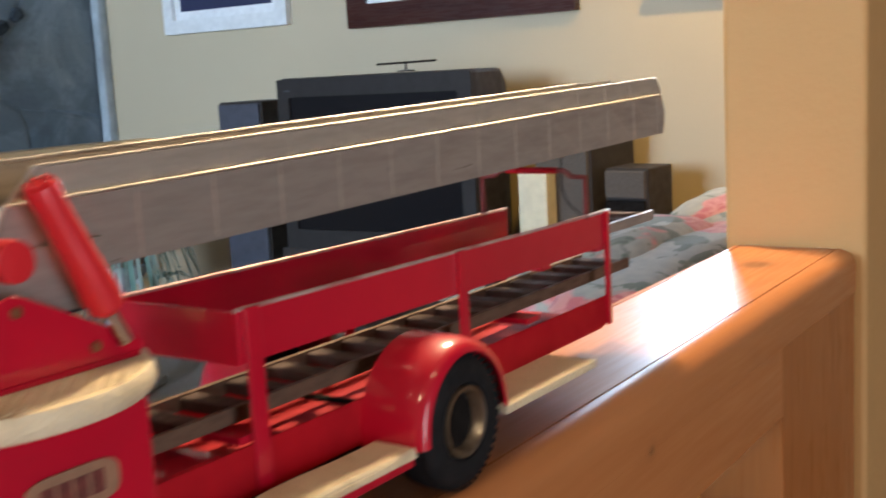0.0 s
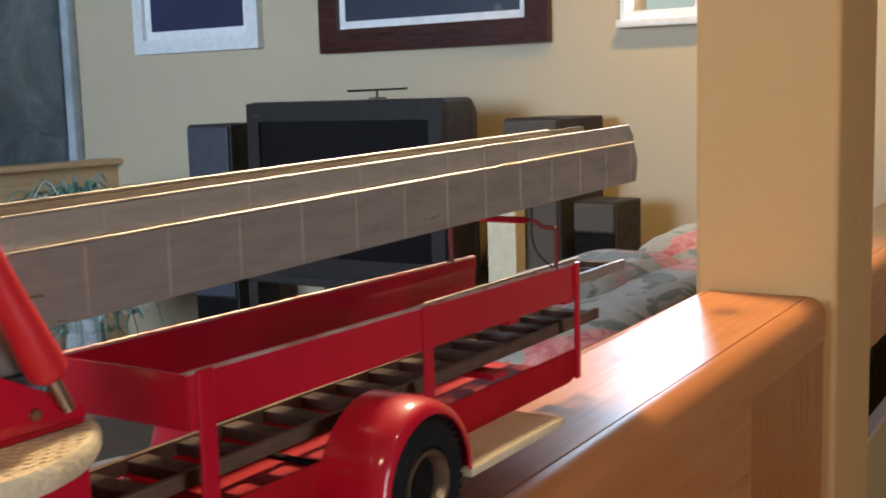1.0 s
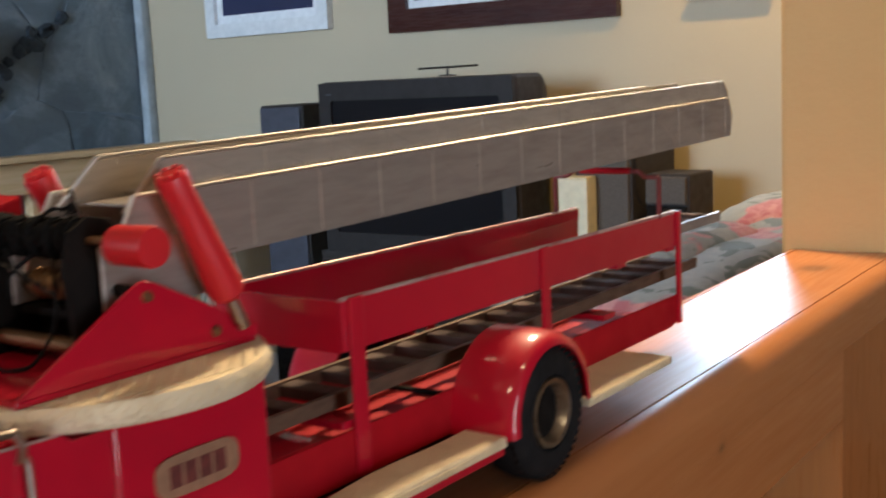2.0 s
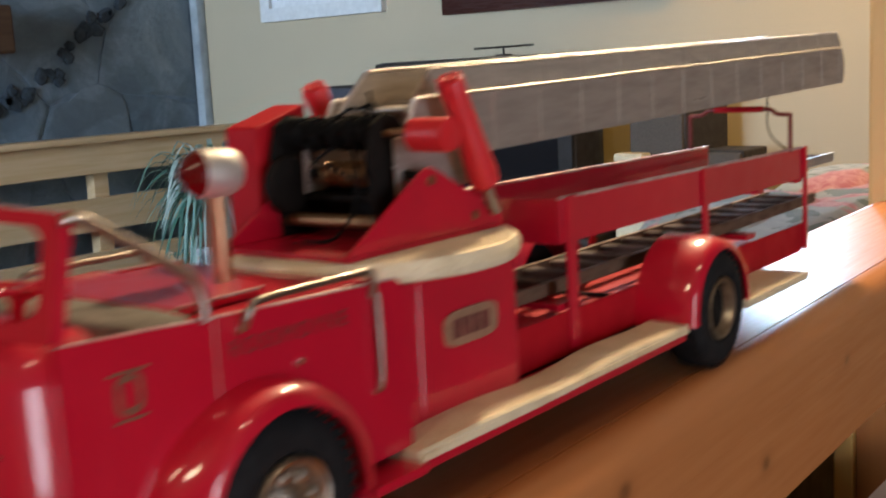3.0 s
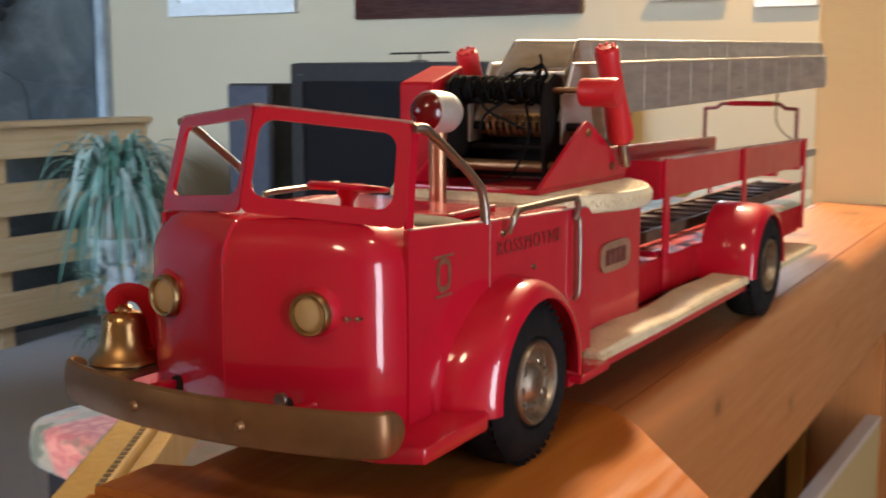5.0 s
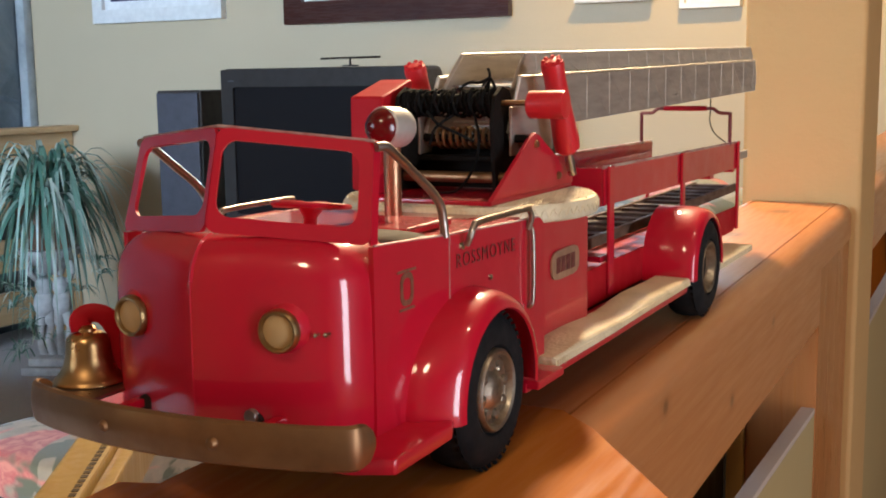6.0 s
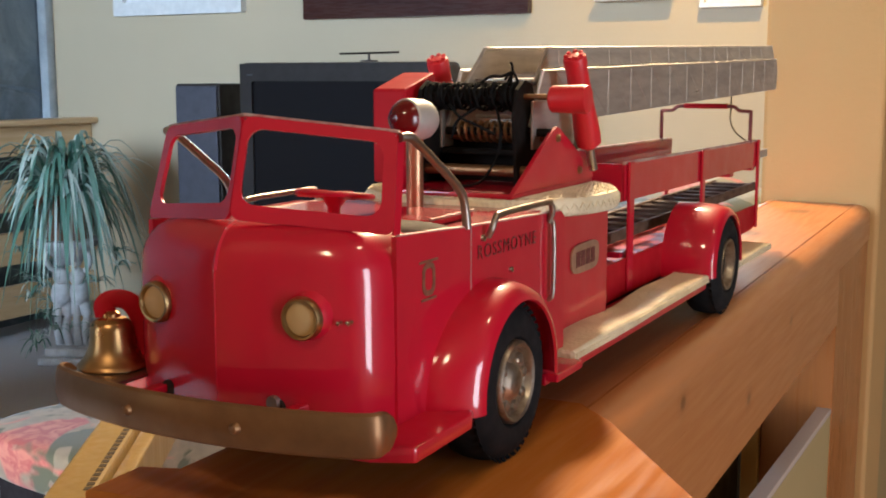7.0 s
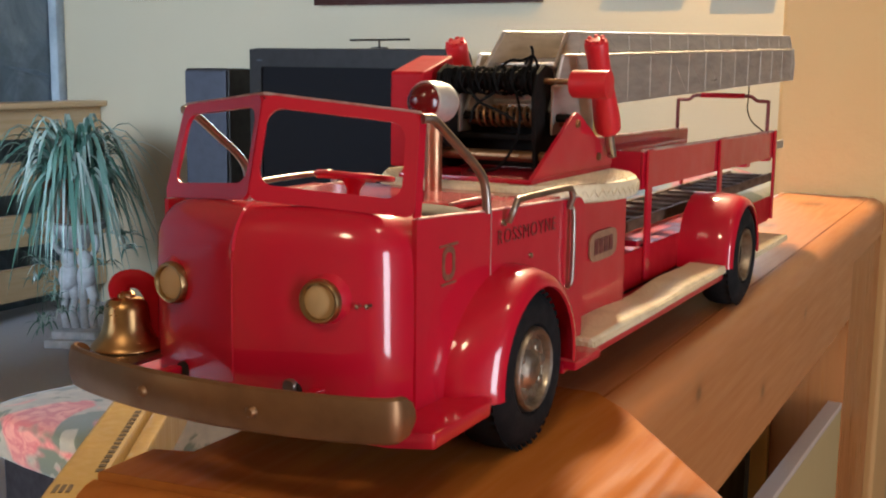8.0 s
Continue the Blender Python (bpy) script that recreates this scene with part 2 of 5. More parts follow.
# Floral cloth darkened and blued: the armchair's shade is in its colour.
SHADED_FLORAL = mat_floral("shaded_floral_fabric", 0.34, (1.0, 0.95, 1.35))
# Same cloth warmed: the lamplight on the footstool is put into the tint.
WARM_LIT_FLORAL = mat_floral("warm_lit_floral_fabric", 0.85, (1.35, 0.96, 0.66))
STONE, FLORAL, CARPET, LEAF = mat_stone(), mat_floral(), mat_carpet(), mat_leaf()
MORTAR = plain("grey_mortar", (0.16, 0.21, 0.26), 0.9, 0, 0, 0.6, 12)
PALE_MORTAR = plain("pale_grout", (0.42, 0.47, 0.50), 0.9, 0, 0, 0.7, 12)
TILE = plain("kitchen_floor_wood", (0.30, 0.17, 0.08), 0.4, 0, 0.2, 0.7, 6)
TV_GREY = plain("charcoal_plastic", (0.038, 0.031, 0.028), 0.5, 0, 0, 0.85)
TV_SILVER = plain("grey_plastic", (0.026, 0.022, 0.021), 0.5)
for dull in (TV_GREY, TV_SILVER):
    dull.node_tree.nodes["Principled BSDF"].inputs["Specular IOR Level"].default_value = 0.2
SCREEN = Mat("dark_glass_screen", (0.010, 0.009, 0.010), 0.22, 0, 0.0, 0.1).m
SPEAKER = plain("blue_black_cabinet", (0.042, 0.042, 0.058), 0.55)
SPEAKER_BROWN = plain("brown_grille_cloth", (0.09, 0.074, 0.062), 0.85, 0, 0, 0.8, 200)
PLASTER = plain("white_plaster", (0.60, 0.60, 0.60), 0.7, 0, 0, 0.75, 25)
POT = plain("terracotta_pot", (0.25, 0.13, 0.08), 0.7)
WHITE = plain("white_frame_paint", (0.74, 0.74, 0.73), 0.4)
MATBOARD = plain("white_mat_board", (0.80, 0.80, 0.80), 0.8)
MAHOGANY = mat_wood("mahogany_frame", (0.065, 0.020, 0.013), (0.035, 0.010, 0.008), "x", 0.25, (), 0.5)
CREAM_CARD = plain("cream_card", (0.70, 0.62, 0.44), 0.8)
INK = plain("dark_ink", (0.06, 0.035, 0.012), 0.7)


def mat_picture(name, dark, light):
    m = Mat(name, dark, 0.5, 0, 0.9)
    n = m.noise(5.5, 4, (1, 1, 1), 0.5, 0.5)
    m.base(m.mix(m.span(n, 0.60, 0.68), m.mix(m.span(m.noise(2, 3), 0.3, 0.7), dark, tuple(c * 0.5 for c in dark)), light))
    return m.m


ART_BLUE = mat_picture("blue_print", (0.018, 0.022, 0.075), (0.05, 0.05, 0.10))
ART_NAVY = mat_picture("navy_print", (0.014, 0.020, 0.045), (0.10, 0.10, 0.11))


# ---------------- mesh helpers ----------------
def finish(name, bm, material, sharp=38):
    bmesh.ops.remove_doubles(bm, verts=bm.verts, dist=1e-6)
    bmesh.ops.recalc_face_normals(bm, faces=bm.faces)
    for f in bm.faces:
        f.smooth = True
    for e in bm.edges:
        angle = e.calc_face_angle(0) if len(e.link_faces) == 2 else 4
        areas = sorted(f.calc_area() + 1e-12 for f in e.link_faces)
        e.smooth = angle < radians(sharp) and (angle < radians(9) or areas[-1] / areas[0] < 9)
    me = bpy.data.meshes.new(name)
    bm.to_mesh(me)
    bm.free()
    me.materials.append(material)
    return me


def part(name, bm, material, parent, label="", at=None, sharp=38):
    ob = new(name, finish(name, bm, material, sharp))
    ob.parent = parent
    if at is not None:
        ob.matrix_basis = at
    if label:
        tagged(ob, label)
    return ob


def thing(name, at, label, category, group="", kind=""):
    ob = new(name)
    ob.empty_display_size = 0.05
    ob.matrix_basis = at
    return tagged(ob, label, category, group, kind)


def solid(name, bm, material, label, category, kind="", sharp=38):
    return tagged(new(name, finish(name, bm, material, sharp)), label, category, "", kind)


def box(bm, lo, hi, bevel=0.0, seg=2):
    made = bmesh.ops.create_cube(bm, size=1)["verts"]
    lo, hi = Vector(lo), Vector(hi)
    for v in made:
        v.co = Vector(((lo[k] + hi[k]) / 2 + v.co[k] * (hi[k] - lo[k]) for k in range(3)))
    if bevel:
        edges = {e for v in made for e in v.link_edges}
        bmesh.ops.bevel(bm, geom=list(edges), offset=bevel, segments=seg, profile=0.5, affect="EDGES")
    return bm


def boxed(lo, hi, bevel=0.0, seg=2):
    return box(bmesh.new(), lo, hi, bevel, seg)


def rings(bm, loops, closed=True, caps=True, wrap=False):
    """Skin a row of loops with equally many points."""
    rows = [[bm.verts.new(p) for p in loop] for loop in loops]
    n = len(rows[0])
    pairs = list(zip(rows, rows[1:])) + ([(rows[-1], rows[0])] if wrap else [])
    for a, b in pairs:
        for k in range(n if closed else n - 1):
            bm.faces.new((a[k], a[(k + 1) % n], b[(k + 1) % n], b[k]))
    if caps and closed and not wrap:
        bm.faces.new(list(reversed(rows[0])))
        bm.faces.new(rows[-1])
    return bm


def tube(bm, points, r, seg=8, squash=1.0):
    points = [Vector(p) for p in points]
    loops, side = [], None
    for k, p in enumerate(points):
        d = (points[min(k + 1, len(points) - 1)] - points[max(k - 1, 0)]).normalized()
        if side is None:
            side = d.orthogonal().normalized()
        side = (side - d * side.dot(d)).normalized()
        up = d.cross(side)
        rr = r[k] if isinstance(r, (list, tuple)) else r
        loops.append([p + (side * math.cos(a) + up * math.sin(a) * squash) * rr for a in (2 * math.pi * i / seg for i in range(seg))])
    return rings(bm, loops)


def curve(points, n=6):
    """A smooth line through the points."""
    p = [Vector(q) for q in points]
    p = [2 * p[0] - p[1]] + p + [2 * p[-1] - p[-2]]
    out = []
    for k in range(1, len(p) - 2):
        for i in range(n):
            t = i / n
            out.append(0.5 * (2 * p[k] + (p[k + 1] - p[k - 1]) * t + (2 * p[k - 1] - 5 * p[k] + 4 * p[k + 1] - p[k + 2]) * t * t
                              + (3 * p[k] - p[k - 1] - 3 * p[k + 1] + p[k + 2]) * t ** 3))
    return out + [p[-2]]


def lathe(bm, profile, origin=(0, 0, 0), axis="z", seg=32, caps=True):
    """Turn (radius, along) pairs about an axis."""
    o = Vector(origin)
    loops = []
    for r, h in profile:
        loop = []
        for i in range(seg):
            a = 2 * math.pi * i / seg
            u, v = max(r, 1e-5) * math.cos(a), max(r, 1e-5) * math.sin(a)
            loop.append(o + Vector({"z": (u, v, h), "x": (h, u, v), "y": (u, h, v)}[axis]))
        loops.append(loop)
    return rings(bm, loops, caps=caps)


def prism(bm, outline, axis, lo, hi, bevel=0.0):
    """A flat outline pushed along an axis; the outline holds the two other coordinates in order."""
    def place(p, h):
        return {"x": (h, p[0], p[1]), "y": (p[0], h, p[1]), "z": (p[0], p[1], h)}[axis]
    before = set(bm.edges)
    rings(bm, [[place(p, lo) for p in outline], [place(p, hi) for p in outline]])
    if bevel:
        bmesh.ops.bevel(bm, geom=[e for e in bm.edges if e not in before], offset=bevel, segments=2, profile=0.5, affect="EDGES")
    return bm


def puff(bm, centre, size, power=3.2, seg=20, sag=0.0):
    """A stuffed, rounded block."""
    c = Vector(centre)

    def bend(v):
        return math.copysign(abs(v) ** (2 / power), v)
    loops = []
    for j in range(1, seg // 2 + 1):
        phi = -math.pi / 2 + math.pi * j / (seg // 2 + 1)
        loop = []
        for i in range(seg):
            a = 2 * math.pi * i / seg
            x, y, z = bend(math.cos(phi)) * bend(math.cos(a)), bend(math.cos(phi)) * bend(math.sin(a)), bend(math.sin(phi))
            p = Vector((x * size[0] / 2, y * size[1] / 2, z * size[2] / 2))
            w = noise.noise((c + p) * 6) * sag
            loop.append(c + p * (1 + w))
        loops.append(loop)
    return rings(bm, loops)


def panel_frame(bm, corners, border, round_to, thick):
    """A frame with a rounded opening between four corners (bottom left, bottom right, top right, top left)."""
    bl, br, tr, tl = (Vector(c) for c in corners)
    normal = (br - bl).cross(tl - bl).normalized()

    def at(s, t):
        return bl * (1 - s) * (1 - t) + br * s * (1 - t) + tr * s * t + tl * (1 - s) * t
    wide, high = ((br - bl).length + (tr - tl).length) / 2, ((tl - bl).length + (tr - br).length) / 2
    left, right, low, top = border
    def loop(x0, x1, y0, y1, rad):
        pts = []
        for cx_, cy_, start in ((x1 - rad, y1 - rad, 0), (x0 + rad, y1 - rad, 90), (x0 + rad, y0 + rad, 180), (x1 - rad, y0 + rad, 270)):
            for i in range(7):
                a = radians(start + 15 * i)
                pts.append((cx_ + rad * math.cos(a), cy_ + rad * math.sin(a)))
        return [at(x / wide, y / high) for x, y in pts]
    outer = loop(0, wide, 0, high, 0.004)
    inner = loop(left, wide - right, low, high - top, round_to)
    h = normal * thick / 2
    return rings(bm, [[p + h for p in outer], [p + h for p in inner], [p - h for p in inner], [p - h for p in outer]], wrap=True)


# ---------------- setting ----------------
def wall_panel(name, lo, hi, material, label):
    return solid(name, boxed(lo, hi), material, label, "wall", "structure")


WEST, NORTH, EAST, SOUTH = -3.83, 3.42, 3.0, -3.0
solid("living_floor", boxed((WEST - 0.2, SOUTH - 0.2, LOW - 0.1), (-0.02, NORTH + 0.2, LOW)), CARPET, "grey carpet of the living room", "floor", "structure")
solid("kitchen_floor", boxed((0.0, SOUTH - 0.2, -0.35), (EAST + 0.2, NORTH + 0.2, LOW)), TILE, "brown wooden floor of the kitchen side", "floor", "structure")
solid("ceiling", boxed((WEST - 0.2, SOUTH - 0.2, CEIL), (EAST + 0.2, NORTH + 0.2, CEIL + 0.1)), CEILING, "unseen ceiling, boarded brown to dim bounced light", "ceiling", "structure")
north = bmesh.new()
for s0, s1, h0, h1 in ((WEST, -1.180, LOW - 0.1, CEIL), (-0.945, EAST + 0.2, LOW - 0.1, CEIL), (-1.180, -0.945, LOW - 0.1, 1.460), (-1.180, -0.945, 2.10, CEIL)):
    box(north, (s0, NORTH, h0), (s1, NORTH + 0.15, h1))
solid("wall_north", north, WALL, "cream painted wall with framed pictures and a small window", "wall", "structure")
east = bmesh.new()
for s0, s1, h0, h1 in ((SOUTH, -0.95, -0.1, CEIL), (-0.25, NORTH, -0.1, CEIL), (-0.95, -0.25, -0.1, 0.04), (-0.95, -0.25, 2.08, CEIL)):
    box(east, (EAST, s0, h0), (EAST + 0.15, s1, h1))
solid("wall_east", east, CEILING, "unseen kitchen wall with a glazed door, boarded brown to dim bounced light", "wall", "structure")


def window(name, axis, at, w0, w1, z0, z1, label):
    t = thing(name, Matrix(), label, "window", "", "structure")
    bars = [(w0, w0 + 0.05, z0, z1), (w1 - 0.05, w1, z0, z1), (w0 + 0.05, w1 - 0.05, z0, z0 + 0.05), (w0 + 0.05, w1 - 0.05, z1 - 0.05, z1),
            ((w0 + w1) / 2 - 0.02, (w0 + w1) / 2 + 0.02, z0 + 0.05, z1 - 0.05)]
    for s0, s1, h0, h1 in bars:
        lo, hi = ((at, s0, h0), (at + 0.06, s1, h1)) if axis == "x" else ((s0, at, h0), (s1, at + 0.06, h1))
        part("window_frame", boxed(lo, hi, 0.004), WHITE, t)
    return t


west_wall = wall_panel("wall_west", (WEST - 0.25, SOUTH, LOW - 0.1), (WEST - 0.03, NORTH, CEIL), MORTAR, "blue grey slate stone wall with recessed mortar")
south = bmesh.new()
for s0, s1, h0, h1 in ((WEST - 0.03, -3.00, LOW - 0.1, CEIL), (-1.00, EAST, LOW - 0.1, CEIL), (-3.00, -1.00, LOW - 0.1, 1.05),
                       (-3.00, -1.00, 2.45, CEIL)):
    box(south, (s0, SOUTH - 0.15, h0), (s1, SOUTH, h1))
solid("wall_south", south, WALL, "cream painted wall with a wide window", "wall", "structure")
window("window_1", "y", SOUTH - 0.12, -3.00, -1.00, 1.05, 2.45, "wide white framed window letting in cool daylight")
window("window_2", "x", EAST + 0.06, -0.95, -0.25, 0.04, 2.08, "tall white framed glazed kitchen door")
solid("grout_strip", boxed((WEST - 0.03, NORTH - 0.05, LOW), (WEST + 0.022, NORTH, CEIL), 0.006), PALE_MORTAR, "pale blue grout strip where stone meets wall", "trim", "structure")


def lamp_fixture(at, label):
    t = thing("ceiling_lamp", pose(at[0], at[1], CEIL), label, "lamp", "ceiling lamps")
    part("base_plate", lathe(bmesh.new(), [(0.0, 0.0), (0.09, 0.0), (0.09, -0.012), (0.07, -0.02), (0.0, -0.02)]), WHITE, t)
    part("lamp_holder", lathe(bmesh.new(), [(0.02, -0.02), (0.02, -0.035), (0.0, -0.035)]), BRASS, t)
    return t


# Unseen fixtures added over all four lamps, kitchen fills included.
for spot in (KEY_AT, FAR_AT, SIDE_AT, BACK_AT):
    fixture = lamp_fixture(spot, "unseen white ceiling lamp added over a warm light")
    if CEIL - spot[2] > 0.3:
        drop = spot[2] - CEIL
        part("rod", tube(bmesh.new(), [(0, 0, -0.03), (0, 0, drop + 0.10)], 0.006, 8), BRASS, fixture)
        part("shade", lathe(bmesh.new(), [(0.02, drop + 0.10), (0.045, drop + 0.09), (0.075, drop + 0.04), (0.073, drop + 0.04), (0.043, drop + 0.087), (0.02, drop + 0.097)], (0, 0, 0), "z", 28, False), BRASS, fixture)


# Unseen wall, added to shade the truck's front from the living room window.
wall_panel("light_block_wall", (-0.34, SOUTH, LOW - 0.1), (-0.22, -0.50, CEIL - 0.001), CEILING, "unseen wall added to keep living room daylight off the truck")

# the wooden half wall, turned slightly from the truck's line
YAW = 2.3
RAIL_AT = pose(0, 0, 0, 0, 0, YAW)
half_wall = thing("half_wall", RAIL_AT, "varnished pine half wall with a rounded, grooved cap", "railing", "", "structure")


def cap_profile(x0, x1):
    """Section of the cap: rounded shoulders with a fine groove inside them."""
    r, out = 0.018, []
    for i in range(9):
        a = radians(90 - 11.25 * i)
        out.append((x1 - r + r * math.cos(a), TOP - r + r * math.sin(a)))
    out += [(x1, TOP - 0.045), (x0, TOP - 0.045)]
    for i in range(9):
        a = radians(180 - 11.25 * i)
        out.append((x0 + r + r * math.cos(a), TOP - r + r * math.sin(a)))
    for x, way in ((x0 + r, 1), (x1 - r, -1)):
        groove = [(x + way * 0.0005, TOP), (x + way * 0.0010, TOP - 0.0022), (x + way * 0.0016, TOP - 0.0022), (x + way * 0.0021, TOP)]
        out += groove if way > 0 else groove[::-1]
    return out


X0, X1 = -0.044, 0.0988
part("cap", prism(bmesh.new(), cap_profile(X0, X1), "y", 0.142, 1.199), PINE, half_wall, "varnished pine cap with rounded shoulder and dark knots")
# corner piece: the cap's square end joined with an arm that runs off at an angle
ARM = Vector((0.600, -0.800))
a, b = Vector((0.0983, 0.1430)), Vector((0.0920, -0.0250))
front = [(X0 - 0.020, -0.0420), tuple(b), tuple(b + ARM * 0.75), tuple(a + ARM * 0.80), tuple(a), (0.0750, 0.1680), (X0, 0.1680), (X0, -0.0050), (X0 - 0.020, -0.0080)]
part("corner_cap", prism(bmesh.new(), front, "z", TOP - 0.046, TOP + 0.0007, 0.0015), PINE_CORNER, half_wall, "warm varnished pine corner of the cap")
part("end_nosing", prism(bmesh.new(), [(-0.0015 + 0.02 * math.cos(radians(k * 15)), TOP - 0.0225 + 0.0205 * math.sin(radians(k * 15))) for k in range(6, 19)] + [(-0.0010, TOP - 0.043), (-0.0010, TOP - 0.002)],
                         "x", 0.0, 0.156), PINE_CORNER, half_wall, "rounded end of the cap", pose(-0.064, -0.0422, 0, 0, 0, 6.2))
part("apron", boxed((X1 - 0.030, 0.10, TOP - 0.107), (X1 - 0.0003, 0.935, TOP - 0.0452), 0.0005), PINE, half_wall)
part("end_post", boxed((0.020, 0.936, LOW), (X1 - 0.0012, 1.198, TOP - 0.0455), 0.0015), PINE_UP, half_wall)
part("corner_post", boxed((X0 + 0.004, -0.005, LOW), (X1 - 0.006, 0.0995, TOP - 0.0455), 0.002), PINE_UP, half_wall)
part("panel_cap", prism(bmesh.new(), [(0.0970, 0.935), (0.0815, 0.935), (0.0560, 0.1), (0.0715, 0.1)], "z", 0.7905, 0.797, 0.001), LEDGE, half_wall, "pale painted ledge of the lower panel")
part("lower_panel", prism(bmesh.new(), [(0.0965, 0.935), (0.0825, 0.935), (0.0570, 0.1), (0.0710, 0.1)], "z", LOW, 0.790), PALE_PAINT, half_wall, "pale yellow painted lower panel")
part("back_stile", boxed((0.0, 0.930, 0.4005), (0.0195, 1.1975, TOP - 0.0455), 0.0015), STRIP, half_wall, "pine strip beside the post, coloured bright orange as if lit")

far_half_wall = thing("half_wall", RAIL_AT, "varnished pine half wall going on beyond the column", "railing", "", "structure")
part("cap", prism(bmesh.new(), cap_profile(X0, X1), "y", 1.385, 3.2), PINE, far_half_wall)
part("apron", boxed((X1 - 0.030, 1.385, TOP - 0.107), (X1 - 0.002, 2.9, TOP - 0.0455), 0.0015), PINE, far_half_wall)
part("end_post", boxed((X0 + 0.002, 2.901, LOW), (X1 - 0.0035, 3.2, TOP - 0.0455), 0.0015), PINE_UP, far_half_wall)
part("panel_cap", boxed((0.0790, 1.385, 0.7725), (0.0970, 2.899, 0.780), 0.001), LEDGE, far_half_wall, "pale painted ledge of the lower panel")
part("lower_panel", boxed((0.0800, 1.385, LOW), (0.0960, 2.899, 0.772)), PALE_PAINT, far_half_wall, "pale yellow painted lower panel")

col = bmesh.new()
box(col, (-0.043, 1.200, LOW), (0.110, 1.384, CEIL - 0.001), 0.006, 3)
column = solid("column", col, COLUMN, "yellow painted drywall column with soft corners", "column", "structure")
column.matrix_basis = RAIL_AT


# Very dark, speckled brown for the dished rear hubs.
DISH_BROWN = plain("dark_brown_dish", (0.05, 0.028, 0.016), 0.7, 0.2, 0, 0.4, 120)


# ---------------- toy fire truck ----------------
TRUCK = thing("toy_fire_truck", pose(0.002, 0, TOP, 0, 0, 0.9), "old red pressed steel toy ladder fire truck on the wooden cap", "toy truck")
HUB = 0.0356
CAB = 0.0605       # half width of the cab at the nose


def flare(y):
    """Half width of the cab, which widens a little towards its rear."""
    return CAB + max(0.0, y - 0.030) * 0.038


def plan(z, inset=0.0, rise=0.0, back=0.014):
    """Outline of the nose seen from above, pointed slightly at its middle; rise lifts the middle of the top."""
    half = [(0.0, -0.0362), (0.004, -0.0358), (0.014, -0.0335), (0.024, -0.0306), (0.034, -0.0274), (0.042, -0.0245), (0.0480, -0.0215), (0.0525, -0.0180),
            (0.0560, -0.0132), (0.0585, -0.0070), (0.0598, 0.0), (CAB, back)]
    mid = Vector((0, 0.012))
    out = []
    for x, y in half:
        p = Vector((x, y))
        d = (p - mid).normalized() if x < 0.057 else Vector((1, 0))
        p = p - d * inset
        out.append((max(p[0], 0.0), p[1] if y < back else back))
    left = [(-x, y) for x, y in reversed(out[1:])]
    return [(x, y, z + rise * (1 - (x / CAB) ** 2)) for x, y in left + out]


nose = bmesh.new()
levels = [(0.026, 0.004, 0), (0.030, 0.0, 0), (0.060, -0.0005, 0), (0.088, 0.0, 0), (0.0960, 0.0006, 0.001), (0.1000, 0.0020, 0.002), (0.1035, 0.0044, 0.003),
          (0.1060, 0.0076, 0.004), (0.1072, 0.0110, 0.0045), (0.1076, 0.0150, 0.0048)]
rings(nose, [plan(z, i, r) for z, i, r in levels])
part("cab_nose", nose, RED, TRUCK, "rounded red enamelled nose with a middle crease", sharp=50)
crease = tube(bmesh.new(), curve([(0, -0.0360, 0.031), (0, -0.0366, 0.060), (0, -0.0361, 0.090), (0, -0.0352, 0.0972), (0, -0.0336, 0.1022), (0, -0.0310, 0.1068), (0, -0.0278, 0.1102), (0, -0.022, 0.1122)]),
              [0.0004] * 16 + [0.0011] * 27, 6)
part("nose_crease", crease, RED, TRUCK, "raised crease down the nose")
for x, y in ((-0.030, -0.0297), (0.0235, -0.0314)):
    part("crank_hole", lathe(bmesh.new(), [(0, -0.0002), (0.0036, -0.0002), (0.0036, 0.002), (0, 0.002)], (x, y, 0.0445), "y", 16), DARK, TRUCK)
part("crank_pin", lathe(bmesh.new(), [(0.0, -0.0014), (0.0026, -0.0012), (0.0030, -0.0006), (0.0030, 0.001), (0.0, 0.001)], (0.0228, -0.0318, 0.0462), "y", 14), DULL, TRUCK, "small worn metal pin")


def headlight(x):
    """A brass ring with a painted lens in a rounded pod, raised like a brow above."""
    ring = lathe(bmesh.new(), [(0.0064, -0.0036), (0.0068, -0.0052), (0.0076, -0.0054), (0.0082, -0.0044), (0.0084, -0.0026), (0.0082, 0.0), (0.0, 0.001)], (0, 0, 0), "y", 36)
    h = part("headlight", ring, HEADLIGHT_BRASS, TRUCK, "brass rimmed headlight", pose(x, -0.0262, 0.0792, 0, 0, 6 if x > 0 else -6))
    pod = lathe(bmesh.new(), [(0.0083, -0.0025), (0.0092, -0.0012), (0.0100, 0.0010), (0.0110, 0.0035), (0.0128, 0.0060), (0.0145, 0.0080)], (0, 0, 0), "y", 36, False)
    for v in pod.verts:
        lift = max(0.0, v.co.z) / 0.0128
        v.co.z += 0.0030 * lift * min(1.0, max(0.0, (v.co.y + 0.0025) / 0.006))
        if v.co.z < 0:
            v.co.z *= 0.94
    part("pod", pod, RED, h, "red pod with a raised brow", sharp=60)
    part("lens", lathe(bmesh.new(), [(0.0, -0.0046), (0.004, -0.0044), (0.0064, -0.0037), (0.0066, -0.002), (0, -0.002)], (0, 0, 0), "y", 28), LENS, h, "cream painted lens")


headlight(-0.0346)
headlight(0.0346)
